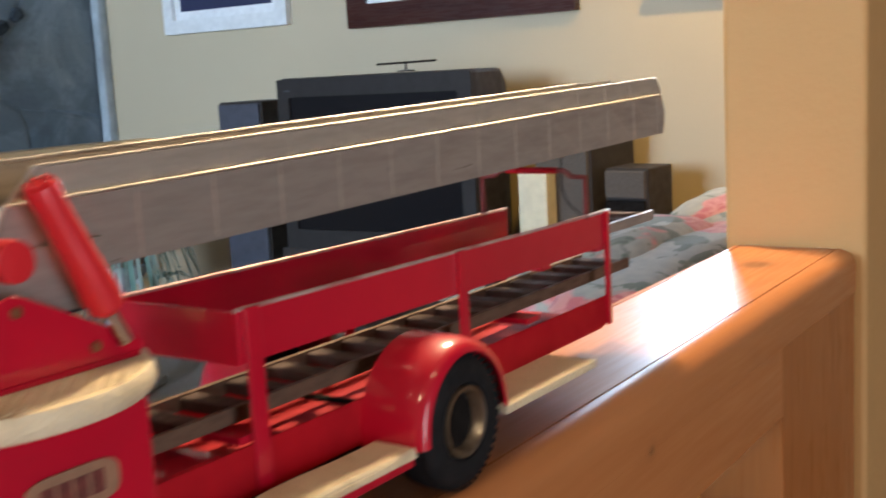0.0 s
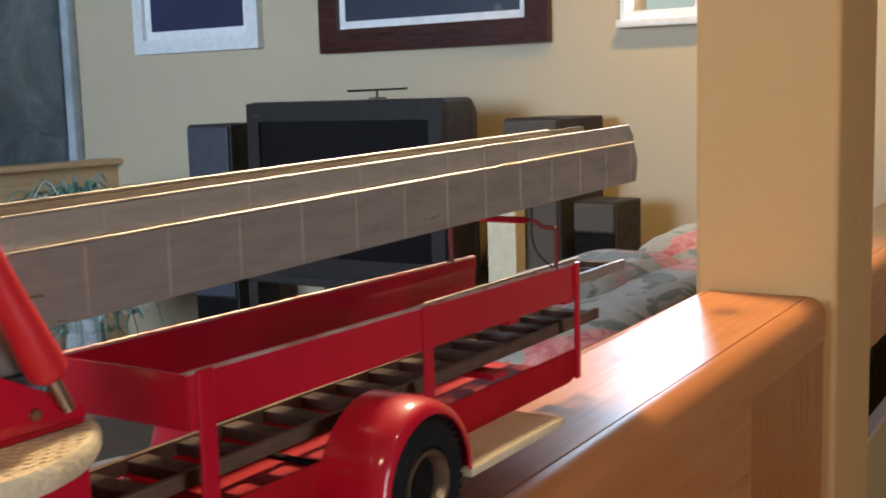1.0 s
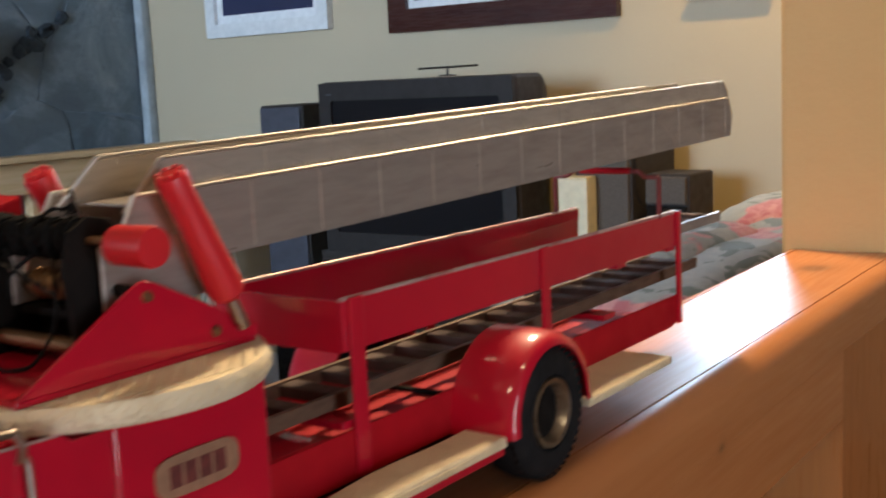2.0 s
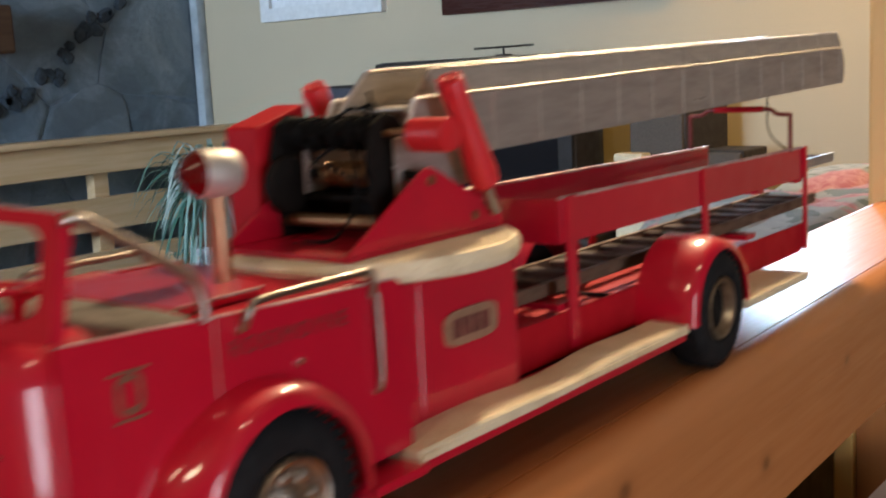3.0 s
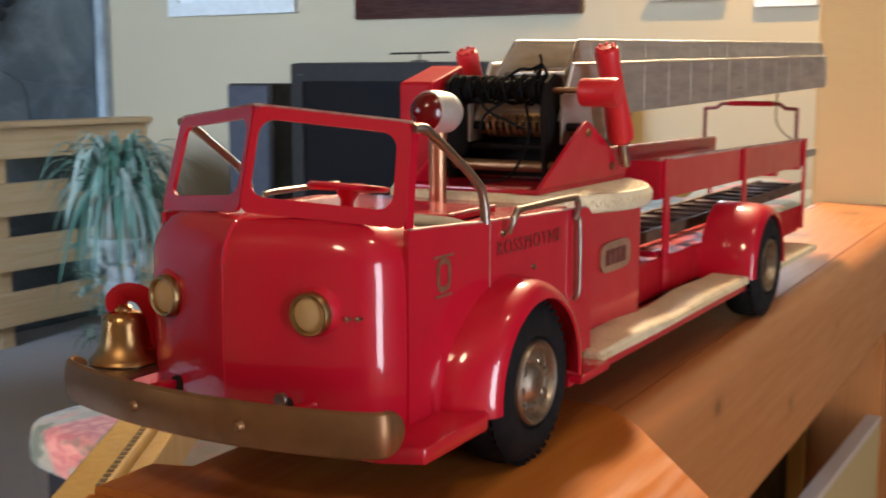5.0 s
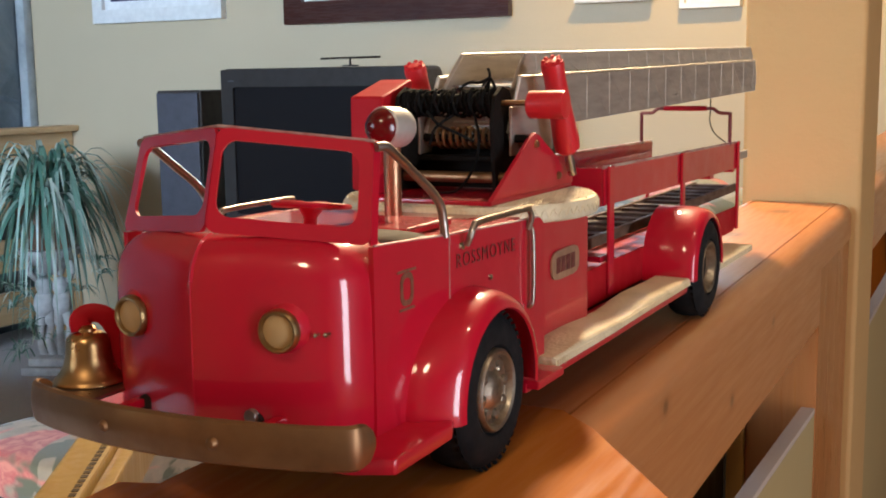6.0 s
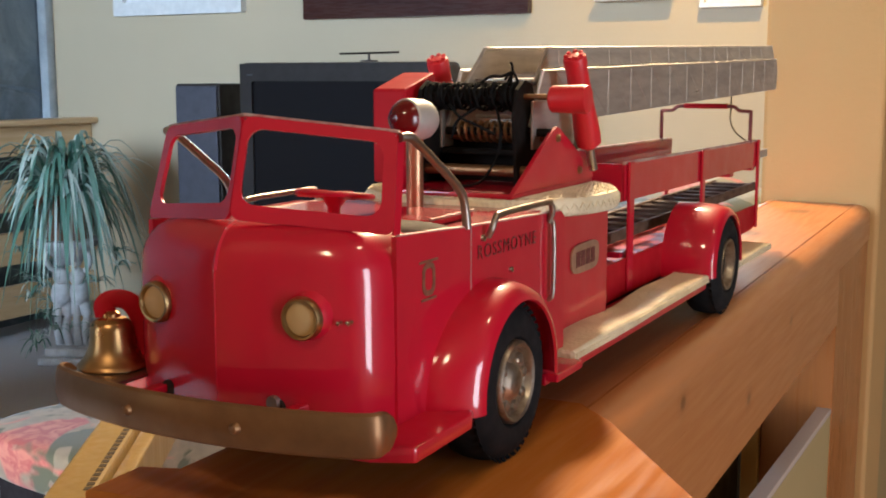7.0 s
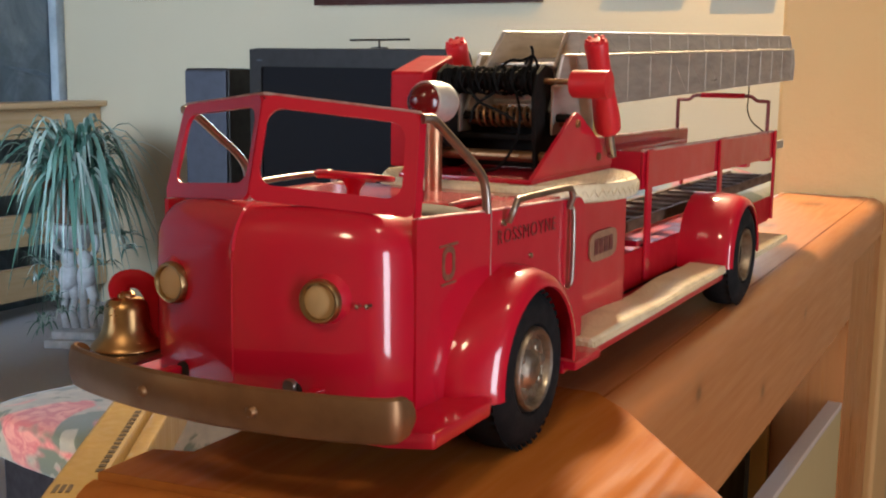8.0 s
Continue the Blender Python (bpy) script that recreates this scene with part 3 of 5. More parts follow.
for x, y, z in ((0.0468, -0.0232, 0.0775), (0.0500, -0.0212, 0.0775)):
    part("rivet", lathe(bmesh.new(), [(0.0, -0.0016), (0.0010, -0.0010), (0.0012, 0.0015)], (x, y, z), "y", 8), BRIGHT, TRUCK)

# windshield, a shallow V, with a narrow flange turned back along its top
FOOT, PEAK = (0.0, -0.0258, 0.1135), (0.0, -0.0150, 0.1525)
for side in (-1, 1):
    corner_low, corner_top = (side * 0.0595, -0.0040, 0.1085), (side * 0.0560, 0.0060, 0.1463)
    c = [corner_low, FOOT, PEAK, corner_top] if side < 0 else [FOOT, corner_low, corner_top, PEAK]
    border = (0.0052, 0.0026, 0.0062, 0.0044) if side < 0 else (0.0026, 0.0052, 0.0062, 0.0044)
    pane = panel_frame(bmesh.new(), c, border, 0.0062, 0.0016)
    part("windshield_frame", pane, RED, TRUCK, "red windshield frame with rounded corners")
    lip = [Vector(PEAK), Vector(corner_top)]
    back = Vector((0, 0.0030, 0.0004))
    part("windshield_flange", rings(bmesh.new(), [[p, p + back, p + back - Vector((0, 0, 0.0010)), p - Vector((0, 0, 0.0010))] for p in lip]), RED, TRUCK)
    # Worn edge, its colour paled further for the highlight along the top.
    part("worn_lit_edge", tube(bmesh.new(), [Vector(PEAK) + Vector((0, 0.0004, 0.0004)), Vector(corner_top) + Vector((0, 0.0004, 0.0004))], 0.0007, 6), WORN_RED, TRUCK, "worn top edge, paled for its highlight")
    fold = [Vector(corner_low), Vector(corner_top)]
    part("windshield_flange", rings(bmesh.new(), [[p, p + Vector((side * 0.0004, 0.0042, 0.0)), p + Vector((-side * 0.0008, 0.0042, 0.0)), p + Vector((-side * 0.0010, 0, 0))] for p in fold]), RED, TRUCK)
    rod = curve([(side * 0.0570, 0.0055, 0.1445), (side * 0.0585, 0.0100, 0.1445), (side * 0.0590, 0.0150, 0.1420), (side * 0.0600, 0.0320, 0.1315), (side * 0.0605, 0.0440, 0.1238), (side * 0.0608, 0.0510, 0.1165), (side * 0.0610, 0.0535, 0.1045)])
    part("windshield_brace", tube(bmesh.new(), rod, 0.0019, 10), DULL, TRUCK, "bare bent metal rod")
    # cab side with its open top edge
    side_out = [(-0.004, 0.031), (0.030, 0.0315), (0.152, 0.033), (0.152, 0.0985), (0.1475, 0.1022), (0.056, 0.1048), (0.030, 0.1062), (-0.004, 0.1080)]
    sheet = rings(bmesh.new(), [[(side * (flare(y) - t), y, z) for y, z in side_out] for t in (0.0, 0.0022)])
    part("cab_side", sheet, RED, TRUCK)
    part("side_edge", tube(bmesh.new(), [(side * (flare(y) - 0.0011), y, z) for y, z in ((-0.002, 0.1079), (0.030, 0.1063), (0.056, 0.1050), (0.147, 0.1023))], 0.0007, 6), WORN_RED, TRUCK, "worn bare top edge of the cab side")
    grab = curve([(side * 0.0645, 0.0665, 0.0995), (side * 0.0665, 0.0668, 0.1040), (side * 0.0668, 0.0695, 0.1075), (side * 0.0668, 0.0760, 0.1088), (side * 0.0668, 0.1235, 0.1088), (side * 0.0668, 0.1295, 0.1076), (side * 0.0668, 0.1318, 0.1035), (side * 0.0650, 0.1318, 0.0985)])
    part("grab_rail", tube(bmesh.new(), grab, 0.0015, 10), DULL, TRUCK, "bright bent grab rail")
    part("side_rivet", lathe(bmesh.new(), [(0.0018, 0.0), (0.0015, side * 0.0012), (0.0, side * 0.0015)], (side * flare(0.0665), 0.0665, 0.0990), "x", 10), BRIGHT, TRUCK)
    part("side_rivet", lathe(bmesh.new(), [(0.0015, 0.0), (0.0013, side * 0.0010), (0.0, side * 0.0013)], (side * flare(0.093), 0.0930, 0.0815), "x", 10), BRIGHT, TRUCK)
    seam = sorted((side * (flare(0.056) - 0.0001), side * (flare(0.056) + 0.0003)))
    part("side_seam", boxed((seam[0], 0.0558, 0.0780), (seam[1], 0.0563, 0.1045)), WORN_RED, TRUCK)
    rail = curve([(side * 0.0648, 0.1330, 0.0995), (side * 0.0670, 0.1330, 0.0955), (side * 0.0670, 0.1330, 0.0660), (side * 0.0648, 0.1325, 0.0605)])
    part("entry_rail", tube(bmesh.new(), rail, 0.0012, 10), DULL, TRUCK, "thin bright upright rail")
    jamb = sorted((side * 0.0500, side * 0.0520))
    part("door_jamb", boxed((jamb[0], 0.1522, 0.0330), (jamb[1], 0.1755, 0.0950), 0.0006), RED, TRUCK, "recessed red jamb behind the cab")
    web = sorted((side * 0.0522, side * 0.0630))
    part("jamb_web", boxed((web[0], 0.1495, 0.0335), (web[1], 0.1518, 0.0985), 0.0004), RED, TRUCK)

part("cab_floor", boxed((-0.0580, -0.004, 0.076), (0.0580, 0.150, 0.082)), DARK, TRUCK, "cab floor, near black for the shade inside")
part("seat", puff(bmesh.new(), (0.004, 0.0420, 0.1000), (0.106, 0.030, 0.014), 5), plain("worn_seat", (0.17, 0.145, 0.12), 0.8, 0, 0, 0.6, 70), TRUCK, "worn grey brown seat")
deck = bmesh.new()
box(deck, (-0.0555, 0.0560, 0.1035), (0.0420, 0.0975, 0.1065), 0.0006)
part("cab_deck", deck, RED, TRUCK, "flat red lid behind the seat")
part("deck_edge", tube(bmesh.new(), [(0.0420, 0.0562, 0.1066), (0.0420, 0.0974, 0.1066)], 0.0006, 6), WORN_RED, TRUCK, "pale edge of the lid")
part("deck_support", boxed((-0.0575, 0.0600, 0.0822), (0.0575, 0.1400, 0.1030), 0.0006), RED, TRUCK)
part("dash", boxed((-0.0560, -0.0030, 0.094), (0.0560, 0.0120, 0.1040), 0.0015), RED, TRUCK)
wheel_bm = bmesh.new()
loop = [[Vector(((0.0150 + 0.0012 * math.cos(t)) * math.cos(p), (0.0150 + 0.0012 * math.cos(t)) * math.sin(p), 0.0012 * math.sin(t))) for t in (k * math.pi / 4 for k in range(8))] for p in (k * math.pi / 18 for k in range(36))]
rings(wheel_bm, loop, wrap=True)
for k in range(3):
    p = radians(90 + 120 * k)
    tube(wheel_bm, [(0.003 * math.cos(p), 0.003 * math.sin(p), 0), (0.0148 * math.cos(p), 0.0148 * math.sin(p), 0)], 0.0017, 6)
lathe(wheel_bm, [(0, 0.001), (0.0046, 0.0006), (0.0046, -0.002), (0.0026, -0.005), (0.0030, -0.0180)], seg=14)
part("steering_wheel", wheel_bm, RED, TRUCK, "red three spoked steering wheel", pose(0.0245, 0.0095, 0.1210, -8, 0, 0))


def fender(side, y, front):
    """A wing over the wheel: a flat crown that rolls over into a narrow lip; the front one sweeps forward beside the cab."""
    bm = bmesh.new()
    if front:
        prof = [(0.0560, 0.0456), (0.0620, 0.0455), (0.0680, 0.0450), (0.0720, 0.0442), (0.0755, 0.0430), (0.0778, 0.0414), (0.0792, 0.0394), (0.0797, 0.0372),
                (0.0786, 0.0366), (0.0780, 0.0384), (0.0765, 0.0402), (0.0738, 0.0416), (0.068, 0.0428), (0.0560, 0.0434)]
        start, end, low = -5, 185, 0.0352
    else:
        prof = [(0.0400, 0.0432), (0.058, 0.0431), (0.066, 0.0426), (0.0715, 0.0414), (0.0745, 0.0400), (0.0763, 0.0380), (0.0770, 0.0355),
                (0.0758, 0.0349), (0.0752, 0.0370), (0.073, 0.0390), (0.066, 0.0406), (0.0400, 0.0415)]
        start, end, low = -3, 186, 0.0345
    loops = []
    for k in range(41):
        ang = radians(start + (end - start) * k / 40)
        ahead = max(0.0, -math.cos(ang)) ** 1.3
        loop = []
        for x, r in prof:
            sweep = 1.0
            if front:
                sweep += ahead * 0.17 * min(1.0, max(0.0, (0.0780 - x) / 0.014))
            loop.append((side * x, y + r * sweep * math.cos(ang), low + r * math.sin(ang)))
        loops.append(loop)
    rings(bm, loops)
    part("fender", bm, RED, TRUCK, "glossy rounded red wing over the wheel", sharp=60)


def wheel(side, y, front):
    w = part("wheel", lathe(bmesh.new(), [(0.0, -0.006), (0.020, -0.006), (0.020, 0.004), (0.0, 0.004)], (0, 0, 0), "x", 24), BLACK, TRUCK, "", pose(side * (0.0645 if front else 0.0668), y, HUB, 0, 0, 0 if side > 0 else 180))
    tyre = lathe(bmesh.new(), [(0.0178, -0.012), (0.0255, -0.0140), (0.0324, -0.0132), (0.0346, -0.0105), (0.0354, -0.0060), (0.0356, -0.001), (0.0352, 0.0025), (0.0342, 0.0058), (0.0322, 0.0086),
                               (0.0290, 0.0106), (0.0235, 0.0114), (0.0200, 0.0104), (0.0184, 0.0070), (0.0178, 0.003)], (0, 0, 0), "x", 52)
    part("tyre", tyre, RUBBER, w)
    ribs = bmesh.new()
    for k in range(44):
        a = 2 * math.pi * k / 44
        q = Matrix.Rotation(a, 4, "X") @ Matrix.Translation((0.0060, 0, 0.0340)) @ Matrix.Rotation(radians(-38), 4, "Y")
        bmesh.ops.create_cube(ribs, size=1, matrix=q @ Matrix.Diagonal((0.0046, 0.0030, 0.0004, 1)))
    part("tread", ribs, RUBBER, w, "moulded rubber shoulder blocks")
    if front:
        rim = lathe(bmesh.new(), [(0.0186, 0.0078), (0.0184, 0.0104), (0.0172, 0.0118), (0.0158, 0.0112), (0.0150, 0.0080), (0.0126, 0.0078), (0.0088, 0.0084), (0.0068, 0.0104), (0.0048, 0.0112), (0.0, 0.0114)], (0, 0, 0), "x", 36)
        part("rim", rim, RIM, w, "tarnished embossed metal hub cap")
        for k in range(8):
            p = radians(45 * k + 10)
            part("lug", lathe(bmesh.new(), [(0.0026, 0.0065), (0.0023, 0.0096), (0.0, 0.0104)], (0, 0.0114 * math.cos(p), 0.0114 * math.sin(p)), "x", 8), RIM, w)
    else:
        rim = lathe(bmesh.new(), [(0.0186, 0.0085), (0.0180, 0.0108), (0.0160, 0.0103), (0.0148, 0.0060), (0.0142, 0.0040), (0.0138, 0.0010), (0.0148, 0.0008)], (0, 0, 0), "x", 36, False)
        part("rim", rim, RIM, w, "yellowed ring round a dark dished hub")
        part("dish", lathe(bmesh.new(), [(0.0141, 0.0012), (0.0125, -0.0030), (0.0085, -0.0045), (0.0, -0.0045)], (0, 0, 0), "x", 24), DISH_BROWN, w)
        part("hub", lathe(bmesh.new(), [(0.0068, -0.0012), (0.0060, 0.003), (0.0, 0.004)], (0, 0, 0), "x", 16), BLACK, w)


for side in (-1, 1):
    fender(side, 0.0715, True)
    fender(side, 0.4335, False)
    wheel(side, 0.0735, True)
    wheel(side, 0.4295, False)
    skirt = prism(bmesh.new(), [(side * 0.046, -0.0320), (side * 0.0640, -0.0315), (side * 0.0800, -0.0240), (side * 0.0792, 0.0220), (side * 0.0760, 0.0300), (side * 0.050, 0.0300)], "z", 0.0290, 0.0352, 0.0012)
    part("front_skirt", skirt, RED, TRUCK, "flat red apron before the front wheel")
    board = bmesh.new()
    rows = []
    for k in range(17):
        y = 0.1460 + 0.2430 * k / 16
        dip = 0.0016 * math.exp(-((y - 0.27) / 0.03) ** 2) + 0.0007 * math.sin(y * 55)
        bow = 0.0006 * math.sin(y * 31 + 1)
        rows.append([(side * 0.050, y, 0.0344 - dip), (side * (0.0728 + bow), y, 0.0340 - dip * 0.6), (side * (0.0740 + bow), y, 0.0330 - dip * 0.5), (side * (0.0744 + bow), y, 0.0290), (side * 0.050, y, 0.0290)])
    rings(board, rows)
    part("running_board", board, TREAD, TRUCK, "cream tread plate running board with a bent edge")
    part("board_support", boxed((min(side * 0.040, side * 0.0725), 0.1120, 0.0240), (max(side * 0.040, side * 0.0725), 0.3900, 0.0288), 0.0006), RED, TRUCK)
    part("fender_foot", boxed((min(side * 0.056, side * 0.0785), 0.1125, 0.0260), (max(side * 0.056, side * 0.0785), 0.1450, 0.0300), 0.0008), RED, TRUCK)
    ribs = bmesh.new()
    for k in range(80):
        y = 0.1475 + 0.003 * k
        box(ribs, (min(side * 0.0738, side * 0.0750), y - 0.0006, 0.0293), (max(side * 0.0738, side * 0.0750), y + 0.0006, 0.0322))
    part("edge_ribs", ribs, TREAD, TRUCK, "ribbed edge of the running board")
    ribs = bmesh.new()
    for k in range(35):
        y = 0.4755 + 0.003 * k
        box(ribs, (min(side * 0.0740, side * 0.0748), y - 0.0006, 0.0268), (max(side * 0.0740, side * 0.0748), y + 0.0006, 0.0306))
    part("edge_ribs", ribs, TREAD, TRUCK, "ribbed edge of the tail step")
    part("tail_step", boxed((min(side * 0.040, side * 0.0742), 0.474, 0.0262), (max(side * 0.040, side * 0.0742), 0.580, 0.0312), 0.0006), TREAD, TRUCK, "cream tread plate step behind the rear wheel")

part("axle", tube(bmesh.new(), [(-0.06, 0.0735, HUB), (0.06, 0.0735, HUB)], 0.003), BLACK, TRUCK)
part("axle", tube(bmesh.new(), [(-0.06, 0.4295, HUB), (0.06, 0.4295, HUB)], 0.003), BLACK, TRUCK)
# Underbody made wide and near black, to keep the cap below dark.
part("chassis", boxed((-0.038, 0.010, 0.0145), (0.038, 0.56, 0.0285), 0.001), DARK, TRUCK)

# bumper with turned ends
bumper = bmesh.new()
line = curve([(-0.0758, -0.0345, 0.0443), (-0.0755, -0.0390, 0.0443), (-0.0725, -0.0450, 0.0443), (-0.054, -0.0515, 0.0443), (-0.02, -0.0572, 0.0443), (0.02, -0.0572, 0.0443), (0.054, -0.0515, 0.0443), (0.0725, -0.0450, 0.0443), (0.0755, -0.0390, 0.0443), (0.0758, -0.0345, 0.0443)], 6)
loops = []
for k, p in enumerate(line):
    d = (line[min(k + 1, len(line) - 1)] - line[max(k - 1, 0)]).normalized()
    out = Vector((d.y, -d.x, 0))
    tip = min(sum((line[i + 1] - line[i]).length for i in range(k)), sum((line[i + 1] - line[i]).length for i in range(k, len(line) - 1)))
    h = 0.0083 * (1 - 0.70 * max(0.0, 1 - tip / 0.0080) ** 2.2) ** 0.5
    loops.append([p + out * o + Vector((0, 0, z)) for o, z in ((0.0000, -h), (0.0013, -h * 0.88), (0.0021, -h * 0.5), (0.0024, 0), (0.0021, h * 0.5), (0.0013, h * 0.88), (0.0000, h), (-0.0012, h * 0.97), (-0.0004, 0), (-0.0012, -h * 0.97))])
rings(bumper, loops)
bumper = part("bumper", bumper, BRASS, TRUCK, "aged brass wrap-round bumper bar")
for x in (-0.0240, 0.0260):
    part("bolt", lathe(bmesh.new(), [(0.0, -0.0018), (0.0014, -0.0016), (0.0021, -0.0008), (0.0024, 0.0006), (0, 0.0006)], (x, -0.0592, 0.0443), "y", 16), BRASS, bumper)
for x in (-0.0330, 0.0330):
    part("bumper_bracket", boxed((x - 0.0025, -0.0550, 0.0430), (x + 0.0025, -0.0262, 0.0462), 0.0005), RED, TRUCK)

# bell on a plate beside the nose
part("bell_plate", boxed((-0.0760, -0.0420, 0.0452), (-0.0480, -0.0040, 0.0468), 0.0004), DULL, TRUCK, "dull metal plate under the bell")
bell = part("bell", lathe(bmesh.new(), [(0.0, 0.0270), (0.0035, 0.0268), (0.0075, 0.0255), (0.0096, 0.0232), (0.0101, 0.0200), (0.0106, 0.0140), (0.0116, 0.0092), (0.0134, 0.0052), (0.0155, 0.0026), (0.0168, 0.0012), (0.0170, 0.0002), (0.0164, -0.0004), (0.0150, 0.0008), (0.0, 0.0010)], (0, 0, 0), "z", 44), GOLD, TRUCK, "polished brass bell", pose(-0.0690, -0.0195, 0.0472) @ Matrix.Diagonal((0.88, 0.88, 0.79, 1)))
part("yoke", tube(bmesh.new(), curve([(-0.001, -0.002, 0.027), (-0.002, -0.002, 0.0320), (-0.0005, 0.000, 0.0352), (0.004, 0.003, 0.0358), (0.0082, 0.006, 0.0325), (0.0100, 0.010, 0.022), (0.0100, 0.012, 0.0)]), 0.0050, 8, 0.32), FLAT_RED, bell, "dark red painted bell bracket")
part("knob", lathe(bmesh.new(), [(0.0046, 0.0255), (0.0044, 0.0282), (0.0030, 0.0296), (0.0, 0.0300)], (0, 0, 0), "z", 16), GOLD, bell)


# emblem, lettering and plate on both sides
def words(text, size, deep):
    data = bpy.data.curves.new("lettering", "FONT")
    data.body, data.size, data.extrude, data.align_x, data.align_y, data.space_character = text, size, deep, "CENTER", "CENTER", 1.2
    tmp = new("lettering_source", data)
    bpy.context.view_layer.update()
    me = bpy.data.meshes.new_from_object(tmp.evaluated_get(bpy.context.evaluated_depsgraph_get()))
    bpy.data.objects.remove(tmp)
    return me


WORD = words("ROSSMOYNE", 0.0092, 0.00012)
WORD.materials.append(LETTER)
for side in (-1, 1):
    ob = new("lettering", WORD)
    ob.parent, ob.matrix_basis = TRUCK, pose(side * (flare(0.0900) + 0.0003), 0.0900, 0.0928, 90, 0, side * 87.8) @ Matrix.Scale(0.94, 4)
    tagged(ob, "worn dark gold capital letters")
    em = bmesh.new()
    panel_frame(em, [(-0.0052, -0.0066, 0), (0.0052, -0.0066, 0), (0.0052, 0.0066, 0), (-0.0052, 0.0066, 0)], (0.0020, 0.0020, 0.0022, 0.0022), 0.0024, 0.0004)
    box(em, (-0.0076, 0.0068, -0.0002), (0.0076, 0.0078, 0.0002))
    box(em, (-0.0060, -0.0084, -0.0002), (0.0060, -0.0074, 0.0002))
    part("emblem", em, DECAL, TRUCK, "worn gold printed emblem", pose(side * (CAB + 0.0002), 0.0208, 0.0882, 90, 0, 90 * side))
    tag_bm = prism(bmesh.new(), [(0.0205 * math.copysign(abs(math.cos(a)) ** 0.42, math.cos(a)), 0.0080 * math.copysign(abs(math.sin(a)) ** 0.62, math.sin(a))) for a in (2 * math.pi * k / 32 for k in range(32))], "z", -0.0003, 0.0006)
    sign = part("name_plate", tag_bm, PLATE, TRUCK, "dull metal plate with red lettering", pose(side * 0.0526, 0.2125, 0.0698, 90, 0, 90 * side))
    bars = bmesh.new()
    for k in range(4):
        box(bars, (-0.0140 + k * 0.0072, -0.0042, 0.0006), (-0.0084 + k * 0.0072, 0.0042, 0.0009))
    part("print", bars, BROWN_DECAL, sign)

# body below the turntable
mid = bmesh.new()
box(mid, (-0.0520, 0.1760, 0.030), (0.0520, 0.2515, 0.0955), 0.0022, 3)
part("middle_body", mid, RED, TRUCK, "red box body under the turntable")
part("rear_cab_wall", boxed((-0.0498, 0.158, 0.033), (0.0498, 0.1758, 0.0940)), RED, TRUCK)
part("lower_body", boxed((-0.0388, 0.2516, 0.0295), (0.0388, 0.300, 0.0535), 0.001), RED, TRUCK)

# open rear body: floor, low sides, posts and top bands
part("bed_floor", boxed((-0.0386, 0.300, 0.0330), (0.0386, 0.668, 0.0360)), FLAT_RED, TRUCK)
for side in (-1, 1):
    low = [(0.254, 0.0300), (0.655, 0.0310), (0.671, 0.0350), (0.671, 0.0520), (0.254, 0.0535)]
    part("bed_side", prism(bmesh.new(), low, "x", side * 0.0386, side * 0.0404, 0.0004), FLAT_RED, TRUCK)
    band = [(0.312, 0.0895), (0.669, 0.0862), (0.671, 0.1090), (0.312, 0.1132)]
    part("bed_rail", prism(bmesh.new(), band, "x", side * 0.0386, side * 0.0402, 0.0004), RED, TRUCK, "red top band of the open bed")
    lip = tube(bmesh.new(), [(side * 0.0394, 0.312, 0.1133), (side * 0.0394, 0.669, 0.1093)], 0.0011, 8)
    part("rail_lip", lip, WORN_RED, TRUCK, "worn rolled edge")
    for y, w, z1 in ((0.3205, 0.0098, 0.1140), (0.4865, 0.0085, 0.1118), (0.6660, 0.0066, 0.1104)):
        p = bmesh.new()
        box(p, (min(side * 0.0403, side * 0.0424), y - w / 2, 0.0320), (max(side * 0.0403, side * 0.0424), y + w / 2, z1), 0.0009)
        part("bed_post", p, RED, TRUCK)
part("bed_front", boxed((-0.0384, 0.312, 0.0890), (0.0384, 0.3135, 0.1128), 0.0004), RED, TRUCK, "red cross band at the front of the bed")
hoop = curve([(-0.0396, 0.640, 0.108), (-0.0396, 0.640, 0.1340), (-0.0385, 0.640, 0.1358), (-0.030, 0.640, 0.1362), (-0.026, 0.640, 0.1390), (-0.020, 0.640, 0.1400), (0.020, 0.640, 0.1400), (0.026, 0.640, 0.1390), (0.030, 0.640, 0.1362), (0.0385, 0.640, 0.1358), (0.0396, 0.640, 0.1340), (0.0396, 0.640, 0.108)], 3)
part("ladder_rest", tube(bmesh.new(), hoop, 0.0016, 8), WIRE_RED, TRUCK, "bent dark red wire rest under the ladder")
part("rest_sleeve", tube(bmesh.new(), [(-0.019, 0.640, 0.1401), (0.019, 0.640, 0.1401)], 0.0022, 8), FLAT_RED, TRUCK, "red sleeve on the wire rest")
part("loose_wire", tube(bmesh.new(), curve([(0.022, 0.641, 0.1500), (0.022, 0.641, 0.139), (0.0215, 0.642, 0.128), (0.026, 0.642, 0.118), (0.036, 0.642, 0.110)]), 0.0006, 5), BLACK, TRUCK, "thin dark wire")


